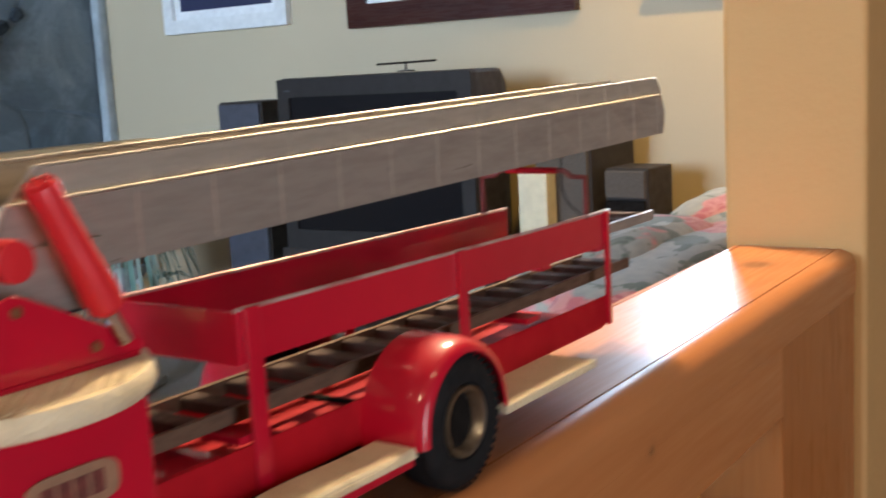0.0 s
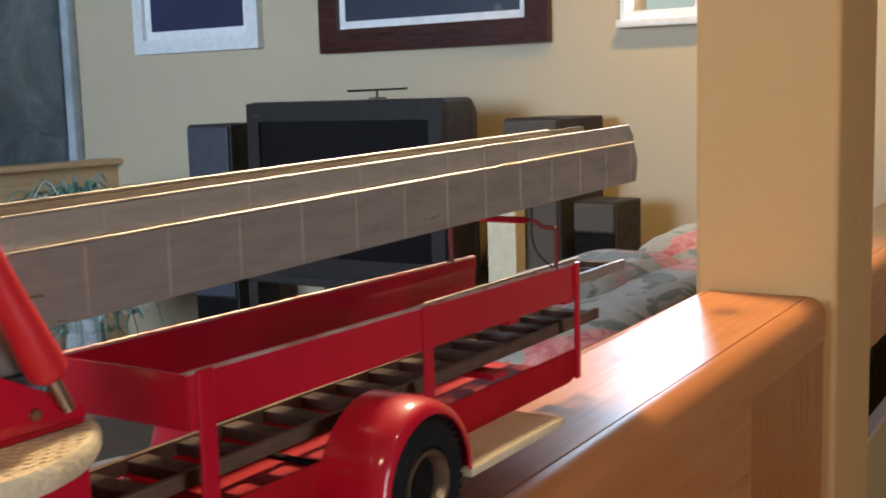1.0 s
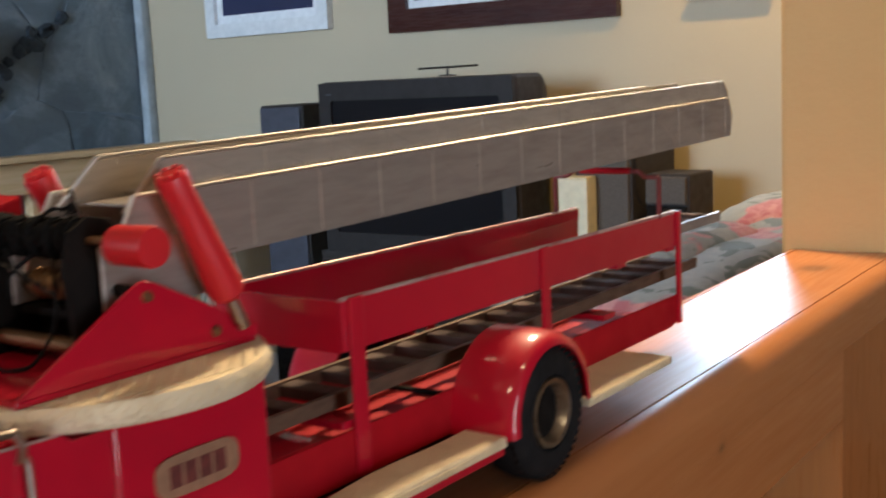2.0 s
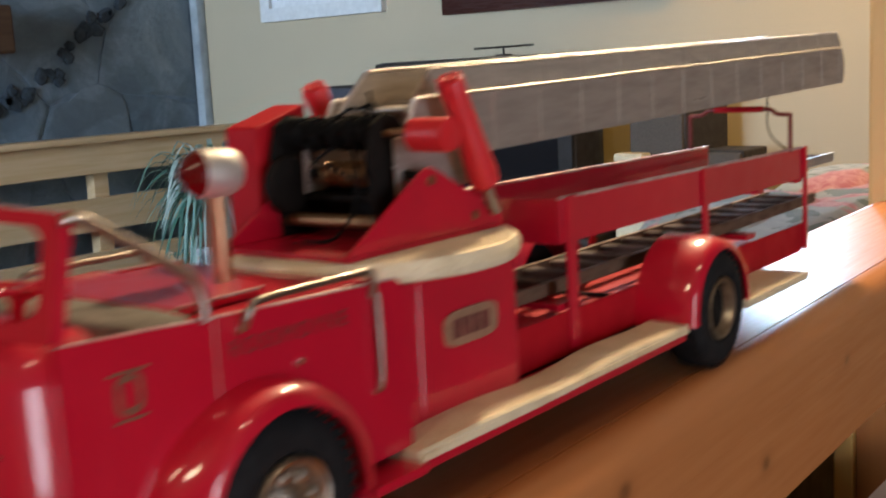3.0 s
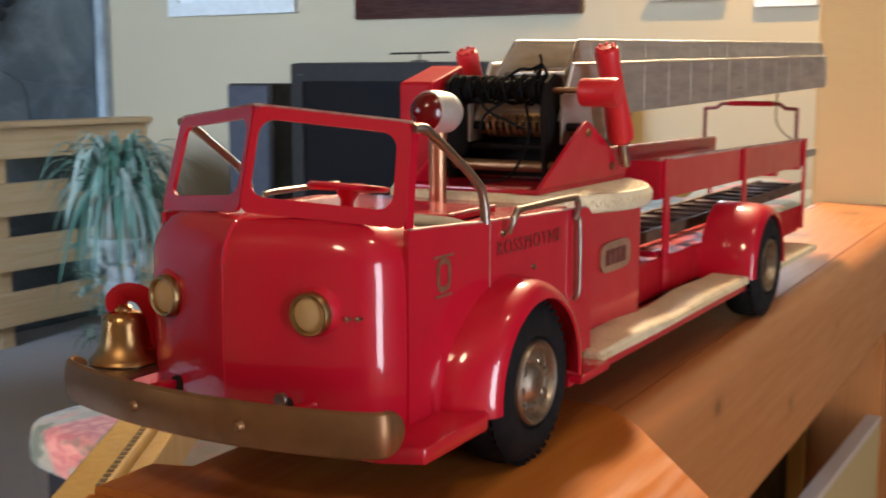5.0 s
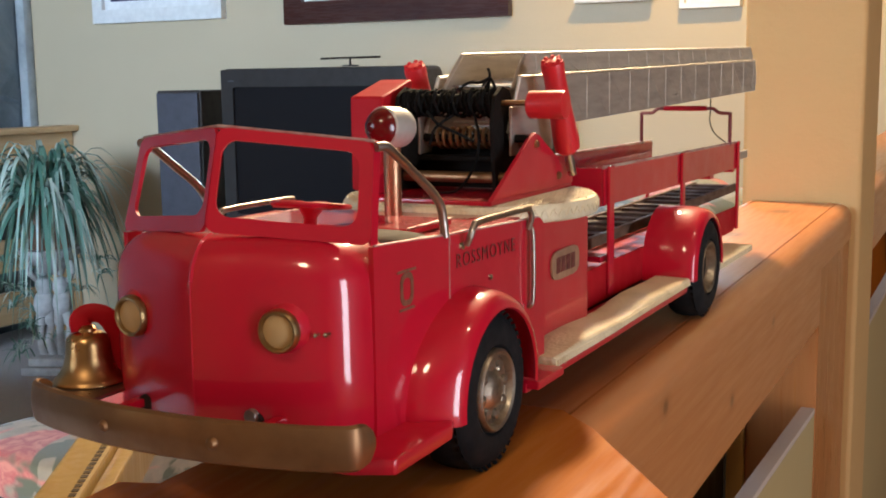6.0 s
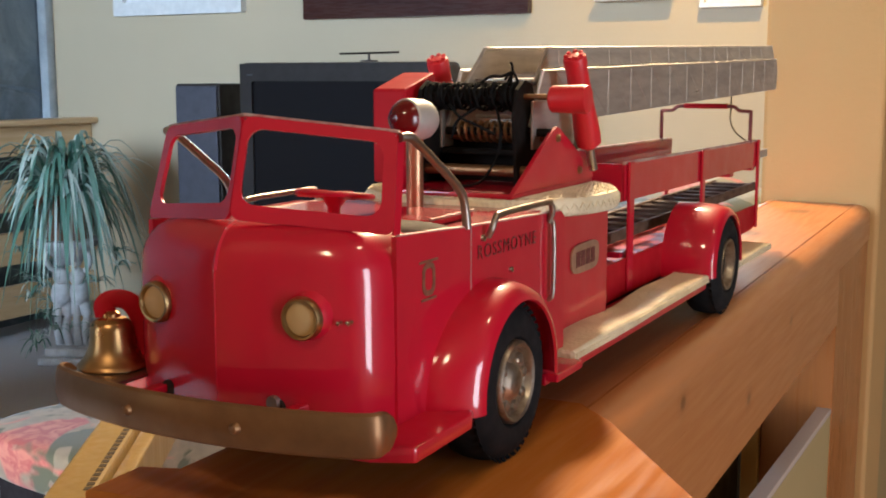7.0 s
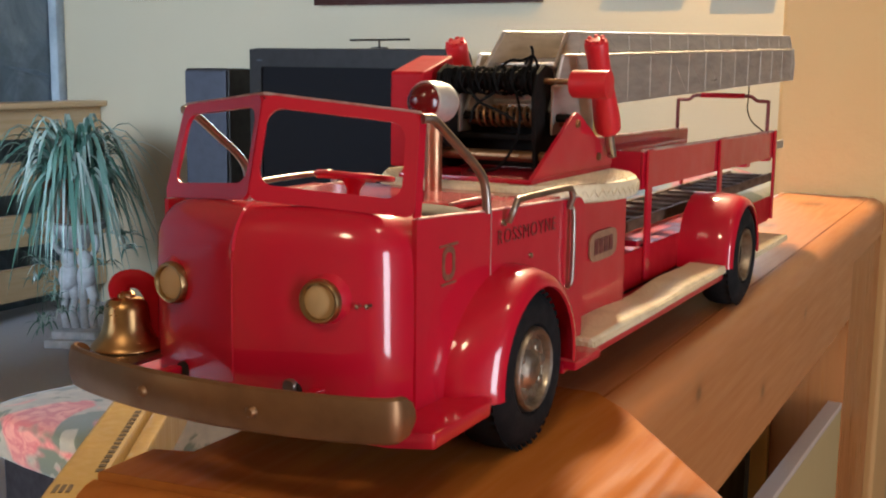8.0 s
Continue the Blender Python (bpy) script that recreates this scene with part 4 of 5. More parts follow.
def hand_ladder(x0, x1, y0, y1, z, rungs, wide, sheet, label):
    """A small loose-looking ladder of folded metal lying in the bed."""
    lad = part("hand_ladder", boxed((x0 - 0.0016, y0, z - 0.0034), (x0 + 0.0016, y1, z + 0.0040), 0.0004), sheet, TRUCK, label)
    part("side_rail", boxed((x1 - 0.0016, y0, z - 0.0034), (x1 + 0.0016, y1, z + 0.0040), 0.0004), sheet, lad)
    for k in range(rungs):
        y = y0 + 0.012 + (y1 - y0 - 0.024) * k / (rungs - 1)
        part("rung", boxed((x0 + 0.0016, y - wide / 2, z - 0.003), (x1 - 0.0016, y + wide / 2, z + 0.003), 0.0004), RUNG, lad)


hand_ladder(-0.015, 0.0235, 0.258, 0.735, 0.0625, 16, 0.012, LADDER_BROWN, "folded metal ladder lying in the truck bed, browned for its dark reflections")
hand_ladder(-0.016, 0.0215, 0.57, 0.786, 0.0910, 7, 0.006, STEEL, "folded metal ladder sticking out behind the bed")
for y0, y1, z0 in ((0.31, 0.325, 0.0540), (0.56, 0.575, 0.0540), (0.58, 0.592, 0.0835), (0.655, 0.667, 0.0835)):
    part("ladder_shelf", boxed((-0.0384, y0, z0), (0.0384, y1, z0 + 0.0035)), RED, TRUCK)

# turntable with its winch
TT = Vector((-0.002, 0.2090))
DECK = 0.1060
disc = lathe(bmesh.new(), [(0.0, 0.0956), (0.066, 0.0956), (0.0698, 0.0966), (0.0708, 0.0990), (0.0706, 0.1035), (0.0692, 0.1056), (0.0, DECK)], (TT.x, TT.y, 0), "z", 64)
turntable = part("turntable", disc, TREAD, TRUCK, "round cream tread plate turntable")
lugs = bmesh.new()
for k in range(150):
    a = 2 * math.pi * k / 150
    c, s = math.cos(a), math.sin(a)
    q = Matrix.Translation((TT.x + c * 0.0707, TT.y + s * 0.0707, 0.1010)) @ Matrix.Rotation(a, 4, "Z") @ Matrix.Rotation(radians(35 if k % 2 else -35), 4, "X")
    bmesh.ops.create_cube(lugs, size=1, matrix=q @ Matrix.Diagonal((0.0009, 0.0008, 0.0045, 1)))
part("tread_rim", lugs, TREAD, turntable, "raised tread pattern on the rim")
studs = bmesh.new()
for i in range(-20, 21):
    for j in range(-20, 21):
        x, y = i * 0.0034, j * 0.0034
        if 0.03 < math.hypot(x, y) < 0.068:
            q = Matrix.Translation((TT.x + x, TT.y + y, DECK + 0.0001)) @ Matrix.Rotation(radians(45 if (i + j) % 2 else -45), 4, "Z")
            bmesh.ops.create_cube(studs, size=1, matrix=q @ Matrix.Diagonal((0.0024, 0.0007, 0.0006, 1)))
part("tread_studs", studs, TREAD, turntable, "raised diamond tread on the deck")
stand = bmesh.new()
box(stand, (-0.0385, 0.1500, DECK), (0.0375, 0.2620, 0.1085), 0.0006)
mount = part("ladder_mount", stand, RED, TRUCK, "red base plate of the ladder mount")
for x in (-0.0370, 0.0365):
    tri = [(0.1505, 0.1085), (0.2625, 0.1085), (0.2625, 0.1130), (0.2120, 0.1385), (0.2070, 0.1402), (0.2020, 0.1385)]
    part("bracket", prism(bmesh.new(), tri, "x", x - 0.0012, x + 0.0012, 0.0004), RED, mount)
    for y, z in ((0.2075, 0.1340), (0.2400, 0.1145)):
        part("rivet", lathe(bmesh.new(), [(0.0024, 0.0), (0.0020, 0.0014), (0.0, 0.0018)], (x + 0.0012, y, z), "x", 10), BRASS, mount)
part("gear_box", prism(bmesh.new(), [(0.1790, 0.1085), (0.2130, 0.1085), (0.2130, 0.1695), (0.1790, 0.1600)], "x", -0.0612, -0.0400, 0.0014), FLAT_RED, mount, "red painted gear box with a sloping top")
# winch cheeks, drum with cord, spring and cross rods
for x in (-0.0355, 0.0225):
    cheek = [(0.187, 0.1087), (0.222, 0.1087), (0.216, 0.147), (0.205, 0.1630), (0.196, 0.1650), (0.187, 0.160), (0.183, 0.146)]
    part("winch_cheek", prism(bmesh.new(), cheek, "x", x - 0.0012, x + 0.0012, 0.0004), BLACK, mount)
DRUM = Vector((0.1950, 0.1562))
part("winch_drum", lathe(bmesh.new(), [(0.0050, -0.034), (0.0050, 0.021)], (0, DRUM.x, DRUM.y), "x", 14), BLACK, mount)
random.seed(5)
cord, n = [], 420
for k in range(n):
    f = k / n
    x = -0.0325 + 0.052 * (0.5 - 0.5 * math.cos(f * math.pi * 5)) + random.uniform(-0.0006, 0.0006)
    r = 0.0058 + 0.0020 * f + random.uniform(-0.0003, 0.0003)
    cord.append((x, DRUM.x + r * math.cos(k * 0.55), DRUM.y + r * math.sin(k * 0.55)))
part("winch_cord", tube(bmesh.new(), cord, 0.0008, 5), STRING, mount, "black cord wound on the drum")
loose = bmesh.new()
for pts in ([(0.010, 0.189, 0.151), (0.014, 0.186, 0.138), (0.012, 0.185, 0.124), (0.006, 0.180, 0.112), (0.000, 0.176, 0.1094), (-0.010, 0.174, 0.1094)],
            [(-0.002, 0.193, 0.163), (0.004, 0.195, 0.167), (0.010, 0.196, 0.167), (0.016, 0.196, 0.169), (0.013, 0.196, 0.163)],
            [(-0.018, 0.188, 0.152), (-0.010, 0.186, 0.145), (0.000, 0.186, 0.141), (0.010, 0.188, 0.136)],
            [(-0.002, 0.188, 0.150), (-0.012, 0.186, 0.143), (-0.016, 0.187, 0.134)],
            [(0.0155, 0.195, 0.163), (0.0165, 0.195, 0.171), (0.0155, 0.195, 0.1745)], [(0.012, 0.195, 0.165), (0.0165, 0.195, 0.1695), (0.020, 0.195, 0.164)]):
    tube(loose, curve(pts, 5), 0.0008, 5)
part("loose_cord", loose, STRING, mount, "slack loops of black cord")
spring = [(-0.0185 + 0.036 * k / 108, 0.202 + 0.0052 * math.cos(k * 2 * math.pi / 12), 0.1370 + 0.0052 * math.sin(k * 2 * math.pi / 12)) for k in range(109)]
part("spring", tube(bmesh.new(), spring, 0.0011, 6), BRASS, mount, "coiled brass spring")
part("cross_rod", tube(bmesh.new(), [(-0.035, 0.192, 0.1165), (0.036, 0.192, 0.1165)], 0.0030, 12), BRASS, mount)
part("cross_rod", tube(bmesh.new(), [(-0.035, 0.202, 0.1370), (0.036, 0.202, 0.1370)], 0.0022, 10), BLACK, mount)
# Added black block behind the spring, so the winch reads dark.
part("winch_filler", boxed((-0.034, 0.2100, 0.1088), (0.0210, 0.2180, 0.1370), 0.002), BLACK, mount)
part("gear_disc", lathe(bmesh.new(), [(0.0, -0.003), (0.0125, -0.003), (0.0135, -0.001), (0.0135, 0.001), (0.0125, 0.003), (0.0, 0.003)], (-0.0310, 0.1880, 0.1330), "x", 24), BLACK, mount)
part("tie_plate", boxed((-0.030, 0.1990, 0.1245), (0.0210, 0.2085, 0.1275), 0.0005), BLACK, mount, "dark cross plate")
part("drum_shaft", tube(bmesh.new(), [(-0.040, DRUM.x, DRUM.y), (0.040, DRUM.x, DRUM.y)], 0.0015, 10), BRASS, mount)
part("winch_knob", lathe(bmesh.new(), [(0.0, 0.0), (0.0064, 0.0002), (0.0072, 0.0010), (0.0075, 0.0185), (0.0071, 0.0205), (0.0, 0.0212)], (0.0392, DRUM.x, 0.1552), "x", 26), RED_PLASTIC, mount, "bright red plastic crank knob")


def handle(x, y, z, tilt):
    bm = bmesh.new()
    prof = [(0.0, 0.0292), (0.0034, 0.0292), (0.0060, 0.0280), (0.0065, 0.0262), (0.0060, 0.0190), (0.0064, 0.0), (0.0075, -0.0200), (0.0070, -0.0255), (0.0046, -0.0278), (0.0, -0.0278)]
    lathe(bm, prof, (0, 0, 0), "z", 24)
    for k in range(7):
        p = radians(360 / 7 * k)
        box(bm, (0.0044 * math.cos(p) - 0.0011, 0.0044 * math.sin(p) - 0.0011, 0.0284), (0.0044 * math.cos(p) + 0.0011, 0.0044 * math.sin(p) + 0.0011, 0.0300), 0.0003, 1)
    h = part("lift_handle", bm, RED_PLASTIC, mount, "bright red plastic lifting cylinder", pose(x, y, z, tilt, 0, 0))
    part("piston", tube(bmesh.new(), [(0, 0, -0.0272), (0, 0, -0.0425)], 0.0026, 10), DULL, h)


handle(0.0420, 0.2322, 0.1524, 26.5)
handle(-0.0450, 0.2370, 0.1512, 26.5)

# flashing lamp on a copper post
lamp = part("warning_lamp", lathe(bmesh.new(), [(0.0092, -0.0052), (0.0098, -0.0046), (0.0101, 0.0), (0.0100, 0.0050), (0.0094, 0.0090), (0.0078, 0.0118), (0.0045, 0.0136), (0.0, 0.0142)], (0, 0, 0), "y", 32), SATIN, TRUCK, "silver lamp with a ruby lens on a copper post", pose(0.0015, 0.1120, 0.1468, -3, 0, -10))
part("lens", lathe(bmesh.new(), [(0.0, -0.0128), (0.003, -0.0122), (0.0062, -0.0102), (0.0084, -0.0072), (0.0092, -0.0048), (0.0, -0.004)], (0, 0, 0), "y", 32), RUBY, lamp, "glossy ruby red lens")
part("lens_core", lathe(bmesh.new(), [(0.0, -0.0136), (0.0024, -0.0132), (0.0032, -0.0122), (0.0, -0.0115)], (0, 0, 0), "y", 14), RUBY, lamp)
part("lamp_post", tube(bmesh.new(), [(0.0015, 0.1150, 0.0822), (0.0015, 0.1150, 0.1385)], 0.0042, 18), COPPER, TRUCK, "copper coloured lamp post")


# aerial ladder of two nested troughs
def ladder_z(y):
    return 0.1400 + (y - 0.20) * 0.0215


def trough(x, y0, y1, low, high, lean, skew, far_end, sheet, label):
    """Two sides of thin folded metal that rise towards the tip; lean draws their upper edges together."""
    lad = None
    for side in (-1, 1):
        def wall(y, z, off):
            f = (z - low) / (high - low)
            return (side * (x - lean * f - off), y, ladder_z(y) + z)
        out = [(y0 - skew * 0.4, low), (y1, low), (y1 + 0.004, low + (high - low) * 0.55), (y1 - 0.003, high), (y0 + skew, high)]
        bm = rings(bmesh.new(), [[wall(y, z, 0.0) for y, z in out], [wall(y, z, 0.0012) for y, z in out]])
        if lad is None:
            lad = part("aerial_ladder", bm, sheet, TRUCK, label)
        else:
            part("ladder_side", bm, sheet, lad)
        # Pale tubes paint the highlight along the upper and front edges.
        stop = far_end if side < 0 else y1 - 0.004
        part("edge_highlight", tube(bmesh.new(), [wall(y0 + skew, high, 0.0006), wall(stop, high, 0.0006)], 0.0012 if side < 0 else 0.0009, 6), EDGE, lad)
        part("edge_highlight", tube(bmesh.new(), [wall(y0 - skew * 0.4, low, 0.0006), wall(y0 + skew, high, 0.0006)], 0.0011, 6), EDGE, lad)
    rungs = 14
    step = (y1 - y0 - 0.04) / (rungs - 1)
    for k in range(rungs):
        y = y0 + 0.03 + step * k
        part("rung", tube(bmesh.new(), [(-x + 0.001, y, ladder_z(y) + low + 0.003), (x - 0.001, y, ladder_z(y) + low + 0.003)], 0.0013, 6), STEEL, lad)
        for side in (-1, 1):
            def skin(y, z):
                f = (z - low) / (high - low)
                return (side * (x - lean * f), y, ladder_z(y) + z)
            part("rib", tube(bmesh.new(), [skin(y, low + 0.001), skin(y, high - 0.001)], 0.00034, 5), LIT_STEEL, lad)
            if k < rungs - 1:
                part("brace", tube(bmesh.new(), [skin(y, high - 0.001), skin(y + step * 0.9, low + 0.002)], 0.00022, 5), sheet, lad)
    return lad


outer_ladder = trough(0.0255, 0.2042, 0.802, 0.0, 0.0293, 0.0, 0.0116, 0.800, STEEL, "long folded aluminium ladder rising over the bed")
inner_ladder = trough(0.0215, 0.2200, 0.806, 0.0230, 0.0418, 0.0015, 0.0150, 0.745, LIT_STEEL, "inner sliding ladder of folded aluminium")
part("slide_floor", prism(bmesh.new(), [(0.224, ladder_z(0.224) + 0.0240), (0.800, ladder_z(0.800) + 0.0240), (0.800, ladder_z(0.800) + 0.0250), (0.224, ladder_z(0.224) + 0.0250)], "x", -0.0200, 0.0200), STEEL, inner_ladder)
part("ladder_pivot", tube(bmesh.new(), [(-0.038, 0.2075, 0.1340), (0.038, 0.2075, 0.1340)], 0.0022, 10), BRASS, mount)
for x in (-0.0282, 0.0268):
    part("pivot_arm", boxed((x, 0.196, 0.128), (x + 0.0015, 0.256, 0.154), 0.0006), STEEL, mount, "bare metal pivot arm")


# ---------------- stamped board beside the cap ----------------
def stamped_board(at, label):
    t = thing("stamped_board", at, label, "board")
    part("timber", boxed((-0.0110, -0.006, -0.032), (0.0100, 0.26, 0.0), 0.002), LATH, t)
    part("fillet", boxed((0.0103, 0.008, -0.030), (0.0190, 0.26, -0.005), 0.0015), LATH, t)
    bars = bmesh.new()
    for k in range(15):
        box(bars, (0.0048, 0.030 + 0.0060 * k, 0.0), (0.0080, 0.0340 + 0.0060 * k, 0.0003))
    for k in range(3):
        box(bars, (-0.0075 + 0.0028 * k, 0.006, 0.0), (-0.0057 + 0.0028 * k, 0.015, 0.0003))
    part("print", bars, INK, t, "small dark stamped print")
    return t


# ---------------- living room ----------------
def sofa(at, wide, label, tall=1.0, FLORAL=FLORAL):
    """An upholstered seat; its front faces local -y."""
    t = thing("sofa", at, label, "sofa", "floral sofas")
    part("base", boxed((-wide / 2 + 0.04, -0.42, 0.06), (wide / 2 - 0.04, 0.40, 0.30), 0.03, 3), FLORAL, t)
    for sx in (-1, 1):
        part("arm", puff(bmesh.new(), (sx * (wide / 2 - 0.11), -0.02, 0.34), (0.24, 0.86, 0.58), 3.4, 24, 0.05), FLORAL, t)
        for sy in (-0.36, 0.34):
            part("foot", lathe(bmesh.new(), [(0.03, 0.0), (0.035, 0.06)], (sx * (wide / 2 - 0.1), sy, 0), "z", 12), MAHOGANY, t)
    n = 2 if wide > 1.3 else 1
    inner = wide - 0.44
    for k in range(n):
        x = -inner / 2 + inner * (k + 0.5) / n
        part("seat_cushion", puff(bmesh.new(), (x, -0.08, 0.38), (inner / n + 0.01, 0.66, 0.22), 4.0, 24, 0.06), FLORAL, t)
        part("back_cushion", puff(bmesh.new(), (x, 0.22, 0.66 * tall), (inner / n + 0.03, 0.32, 0.58 * tall), 3.2, 24, 0.08), FLORAL, t)
    part("back", puff(bmesh.new(), (0, 0.34, 0.55 * tall), (wide - 0.1, 0.26, 0.74 * tall), 4.5, 28, 0.03), FLORAL, t)
    return t


def footstool(at, label):
    t = thing("footstool", at, label, "footstool")
    part("cushion", puff(bmesh.new(), (0, 0, 0.305), (0.52, 0.38, 0.12), 6.5, 26, 0.10), WARM_LIT_FLORAL, t)
    part("base", boxed((-0.22, -0.155, 0.08), (0.22, 0.155, 0.255), 0.02), DARK, t)
    for sx in (-0.19, 0.19):
        for sy in (-0.12, 0.12):
            part("foot", lathe(bmesh.new(), [(0.025, 0.0), (0.03, 0.085)], (sx, sy, 0), "z", 12), MAHOGANY, t)
    return t


def television(at):
    t = thing("television", at, "large charcoal tube television with a dark screen", "television")
    w, h = 0.395, 0.585
    body = bmesh.new()
    rings(body, [[(-w, 0, 0), (w, 0, 0), (w, 0, h), (-w, 0, h)], [(-w, 0.16, 0), (w, 0.16, 0), (w, 0.16, h), (-w, 0.16, h)],
                 [(-w * 0.92, 0.24, 0.01), (w * 0.92, 0.24, 0.01), (w * 0.92, 0.24, h * 0.94), (-w * 0.92, 0.24, h * 0.94)],
                 [(-w * 0.62, 0.44, 0.03), (w * 0.62, 0.44, 0.03), (w * 0.62, 0.44, h * 0.72), (-w * 0.62, 0.44, h * 0.72)]])
    bmesh.ops.bevel(body, geom=list(body.edges), offset=0.012, segments=2, profile=0.5, affect="EDGES")
    part("body", body, TV_GREY, t)
    part("bezel", panel_frame(bmesh.new(), [(-w + 0.004, -0.006, 0.004), (w - 0.004, -0.006, 0.004), (w - 0.004, -0.006, h - 0.004), (-w + 0.004, -0.006, h - 0.004)], (0.050, 0.050, 0.068, 0.060), 0.010, 0.016), TV_SILVER, t, "grey plastic surround")
    part("screen", boxed((-w + 0.048, -0.004, 0.066), (w - 0.048, 0.004, h - 0.058), 0.002), SCREEN, t, "dark switched-off glass screen")
    part("badge", boxed((-w + 0.035, -0.0155, h - 0.045), (-w + 0.060, -0.0142, h - 0.040)), SPEAKER, t)
    return t


def tv_stand(at):
    t = thing("tv_stand", at, "dark low television stand with shelves", "stand")
    for z in (0.0, 0.26, 0.515):
        part("shelf", boxed((-0.44, -0.03, z + 0.02), (0.44, 0.42, z + 0.05), 0.004), TV_GREY, t)
    for x in (-0.42, 0.42):
        for y in (-0.01, 0.40):
            part("leg", boxed((x - 0.02, y - 0.02, 0), (x + 0.02, y + 0.02, 0.535), 0.003), TV_GREY, t)
    return t


def speaker(at, w, d, h, material, label, split=0.415):
    t = thing("loudspeaker", at, label, "loudspeaker", "loudspeakers")
    part("cabinet", boxed((-w / 2, 0, 0), (w / 2, d, h), 0.006), TV_GREY, t)
    part("grille", boxed((-w / 2 + 0.006, -0.014, h * split + 0.003), (w / 2 - 0.006, -0.0005, h - 0.008), 0.004), material, t)
    part("lower_panel", boxed((-w / 2 + 0.006, -0.010, 0.03), (w / 2 - 0.006, -0.0005, h * split - 0.003), 0.004), BLACK, t)
    return t


def picture(x0, x1, z0, z1, frame_mat, border, mount, art, label):
    t = thing("framed_picture", pose((x0 + x1) / 2, NORTH, z0), label, "picture", "pictures on the wall")
    w, h = (x1 - x0) / 2, z1 - z0
    part("frame", panel_frame(bmesh.new(), [(-w, -0.018, 0), (w, -0.018, 0), (w, -0.018, h), (-w, -0.018, h)], (border,) * 4, 0.001, 0.034), frame_mat, t)
    b = border - 0.004
    part("mount", boxed((-w + b, -0.014, b), (w - b, -0.004, h - b)), MATBOARD, t, "white mat board")
    b = border + mount
    part("print", boxed((-w + b, -0.0165, b), (w - b, -0.0142, h - b)), art, t, "dark printed picture")
    return t

picture(-3.410, -2.715, 1.418, 1.98, WHITE, 0.055, 0.035, ART_BLUE, "dark blue print in a white wooden frame")
picture(-2.410, -1.448, 1.381, 2.02, MAHOGANY, 0.085, 0.028, ART_NAVY, "large navy print in a dark mahogany frame")
small_window = thing("window_3", pose(-1.062, NORTH, 1.418), "small daylit window in a wide white frame", "window", "", "structure")
part("window_frame", panel_frame(bmesh.new(), [(-0.132, -0.012, 0), (0.132, -0.012, 0), (0.132, -0.012, 0.70), (-0.132, -0.012, 0.70)], (0.018, 0.018, 0.045, 0.04), 0.001, 0.022), WHITE, small_window)
part("window_sill", boxed((-0.136, -0.05, -0.006), (0.136, -0.024, 0.018), 0.003), WHITE, small_window)
picture(-0.836, -0.637, 1.382, 1.75, WHITE, 0.016, 0.06, ART_NAVY, "small white framed print")

television(pose(-1.950, 2.92, 0.625, 0, 0, 1))
tv_stand(pose(-1.950, 2.95, LOW))
antenna = thing("antenna_bar", pose(-1.863, 3.00, 1.212), "thin black bar on a short foot on the television", "antenna")
part("bar", tube(bmesh.new(), [(-0.119, 0, 0.0275), (0.0, 0, 0.0285), (0.119, 0, 0.0300)], 0.0034, 8), BLACK, antenna)
part("foot", lathe(bmesh.new(), [(0.03, 0.0), (0.03, 0.004), (0.004, 0.006), (0.003, 0.028)], (0, 0, 0), "z", 16), TV_GREY, antenna)
speaker(pose(-2.640, 3.02, LOW, 0, 0, 6), 0.195, 0.25, 1.075, SPEAKER, "tall blue black loudspeaker with a dark lower part")
speaker(pose(-1.345, 3.08, LOW, 0, 0, -6), 0.205, 0.25, 1.082, SPEAKER_BROWN, "tall loudspeaker with brown grille cloth")
speaker(pose(-1.122, 3.06, LOW, 0, 0, -4), 0.145, 0.15, 0.836, SPEAKER_BROWN, "shorter dark brown loudspeaker", 0.89)

sofa(pose(-0.86, 2.40, LOW, 0, 0, -90), 1.75, "floral upholstered sofa in grey, pink and green", 0.87)
sofa(pose(-2.46, 0.92, LOW, 0, 0, 70), 0.95, "floral upholstered armchair with rounded arms, cloth darkened and blued for shade", 0.66, SHADED_FLORAL)
footstool(pose(-1.56, 1.47, LOW, 0, 0, 78), "rose floral cushioned footstool with a dark base, cloth tinted for warm light")
stamped_board(pose(-0.0720, -0.052, 0.990, 0, 0, 33), "pale yellow stamped timber fixed beside the cap")


def slat_rail():
    t = thing("slat_rail", pose(-3.62, 0, 0), "pale pine rail of wide horizontal boards before the stone", "railing")
    for z, deep in ((0.958, 0.125), (0.735, 0.132), (0.515, 0.135), (0.290, 0.135)):
        part("board", boxed((-0.019, 0.6, z - deep), (0.019, NORTH - 0.003, z), 0.004), SLAT, t)
    part("cap_board", boxed((-0.05, 0.6, 0.9585), (0.060, NORTH - 0.003, 0.984), 0.005), SLAT, t)
    for y in (0.7, 1.7, 2.65, 3.34):
        part("post", boxed((-0.075, y - 0.035, LOW), (-0.0195, y + 0.035, 0.958), 0.003), SLAT, t)
    return t


slat_rail()
solid("mantel_beam", boxed((-3.80, 0.75, 1.32), (-3.62, 2.32, 1.50), 0.012, 3), mat_wood("dark_beam", (0.10, 0.055, 0.03), (0.06, 0.03, 0.018), "y", 0.6, (), 0.0), "dark brown timber beam on the stone wall", "beam")


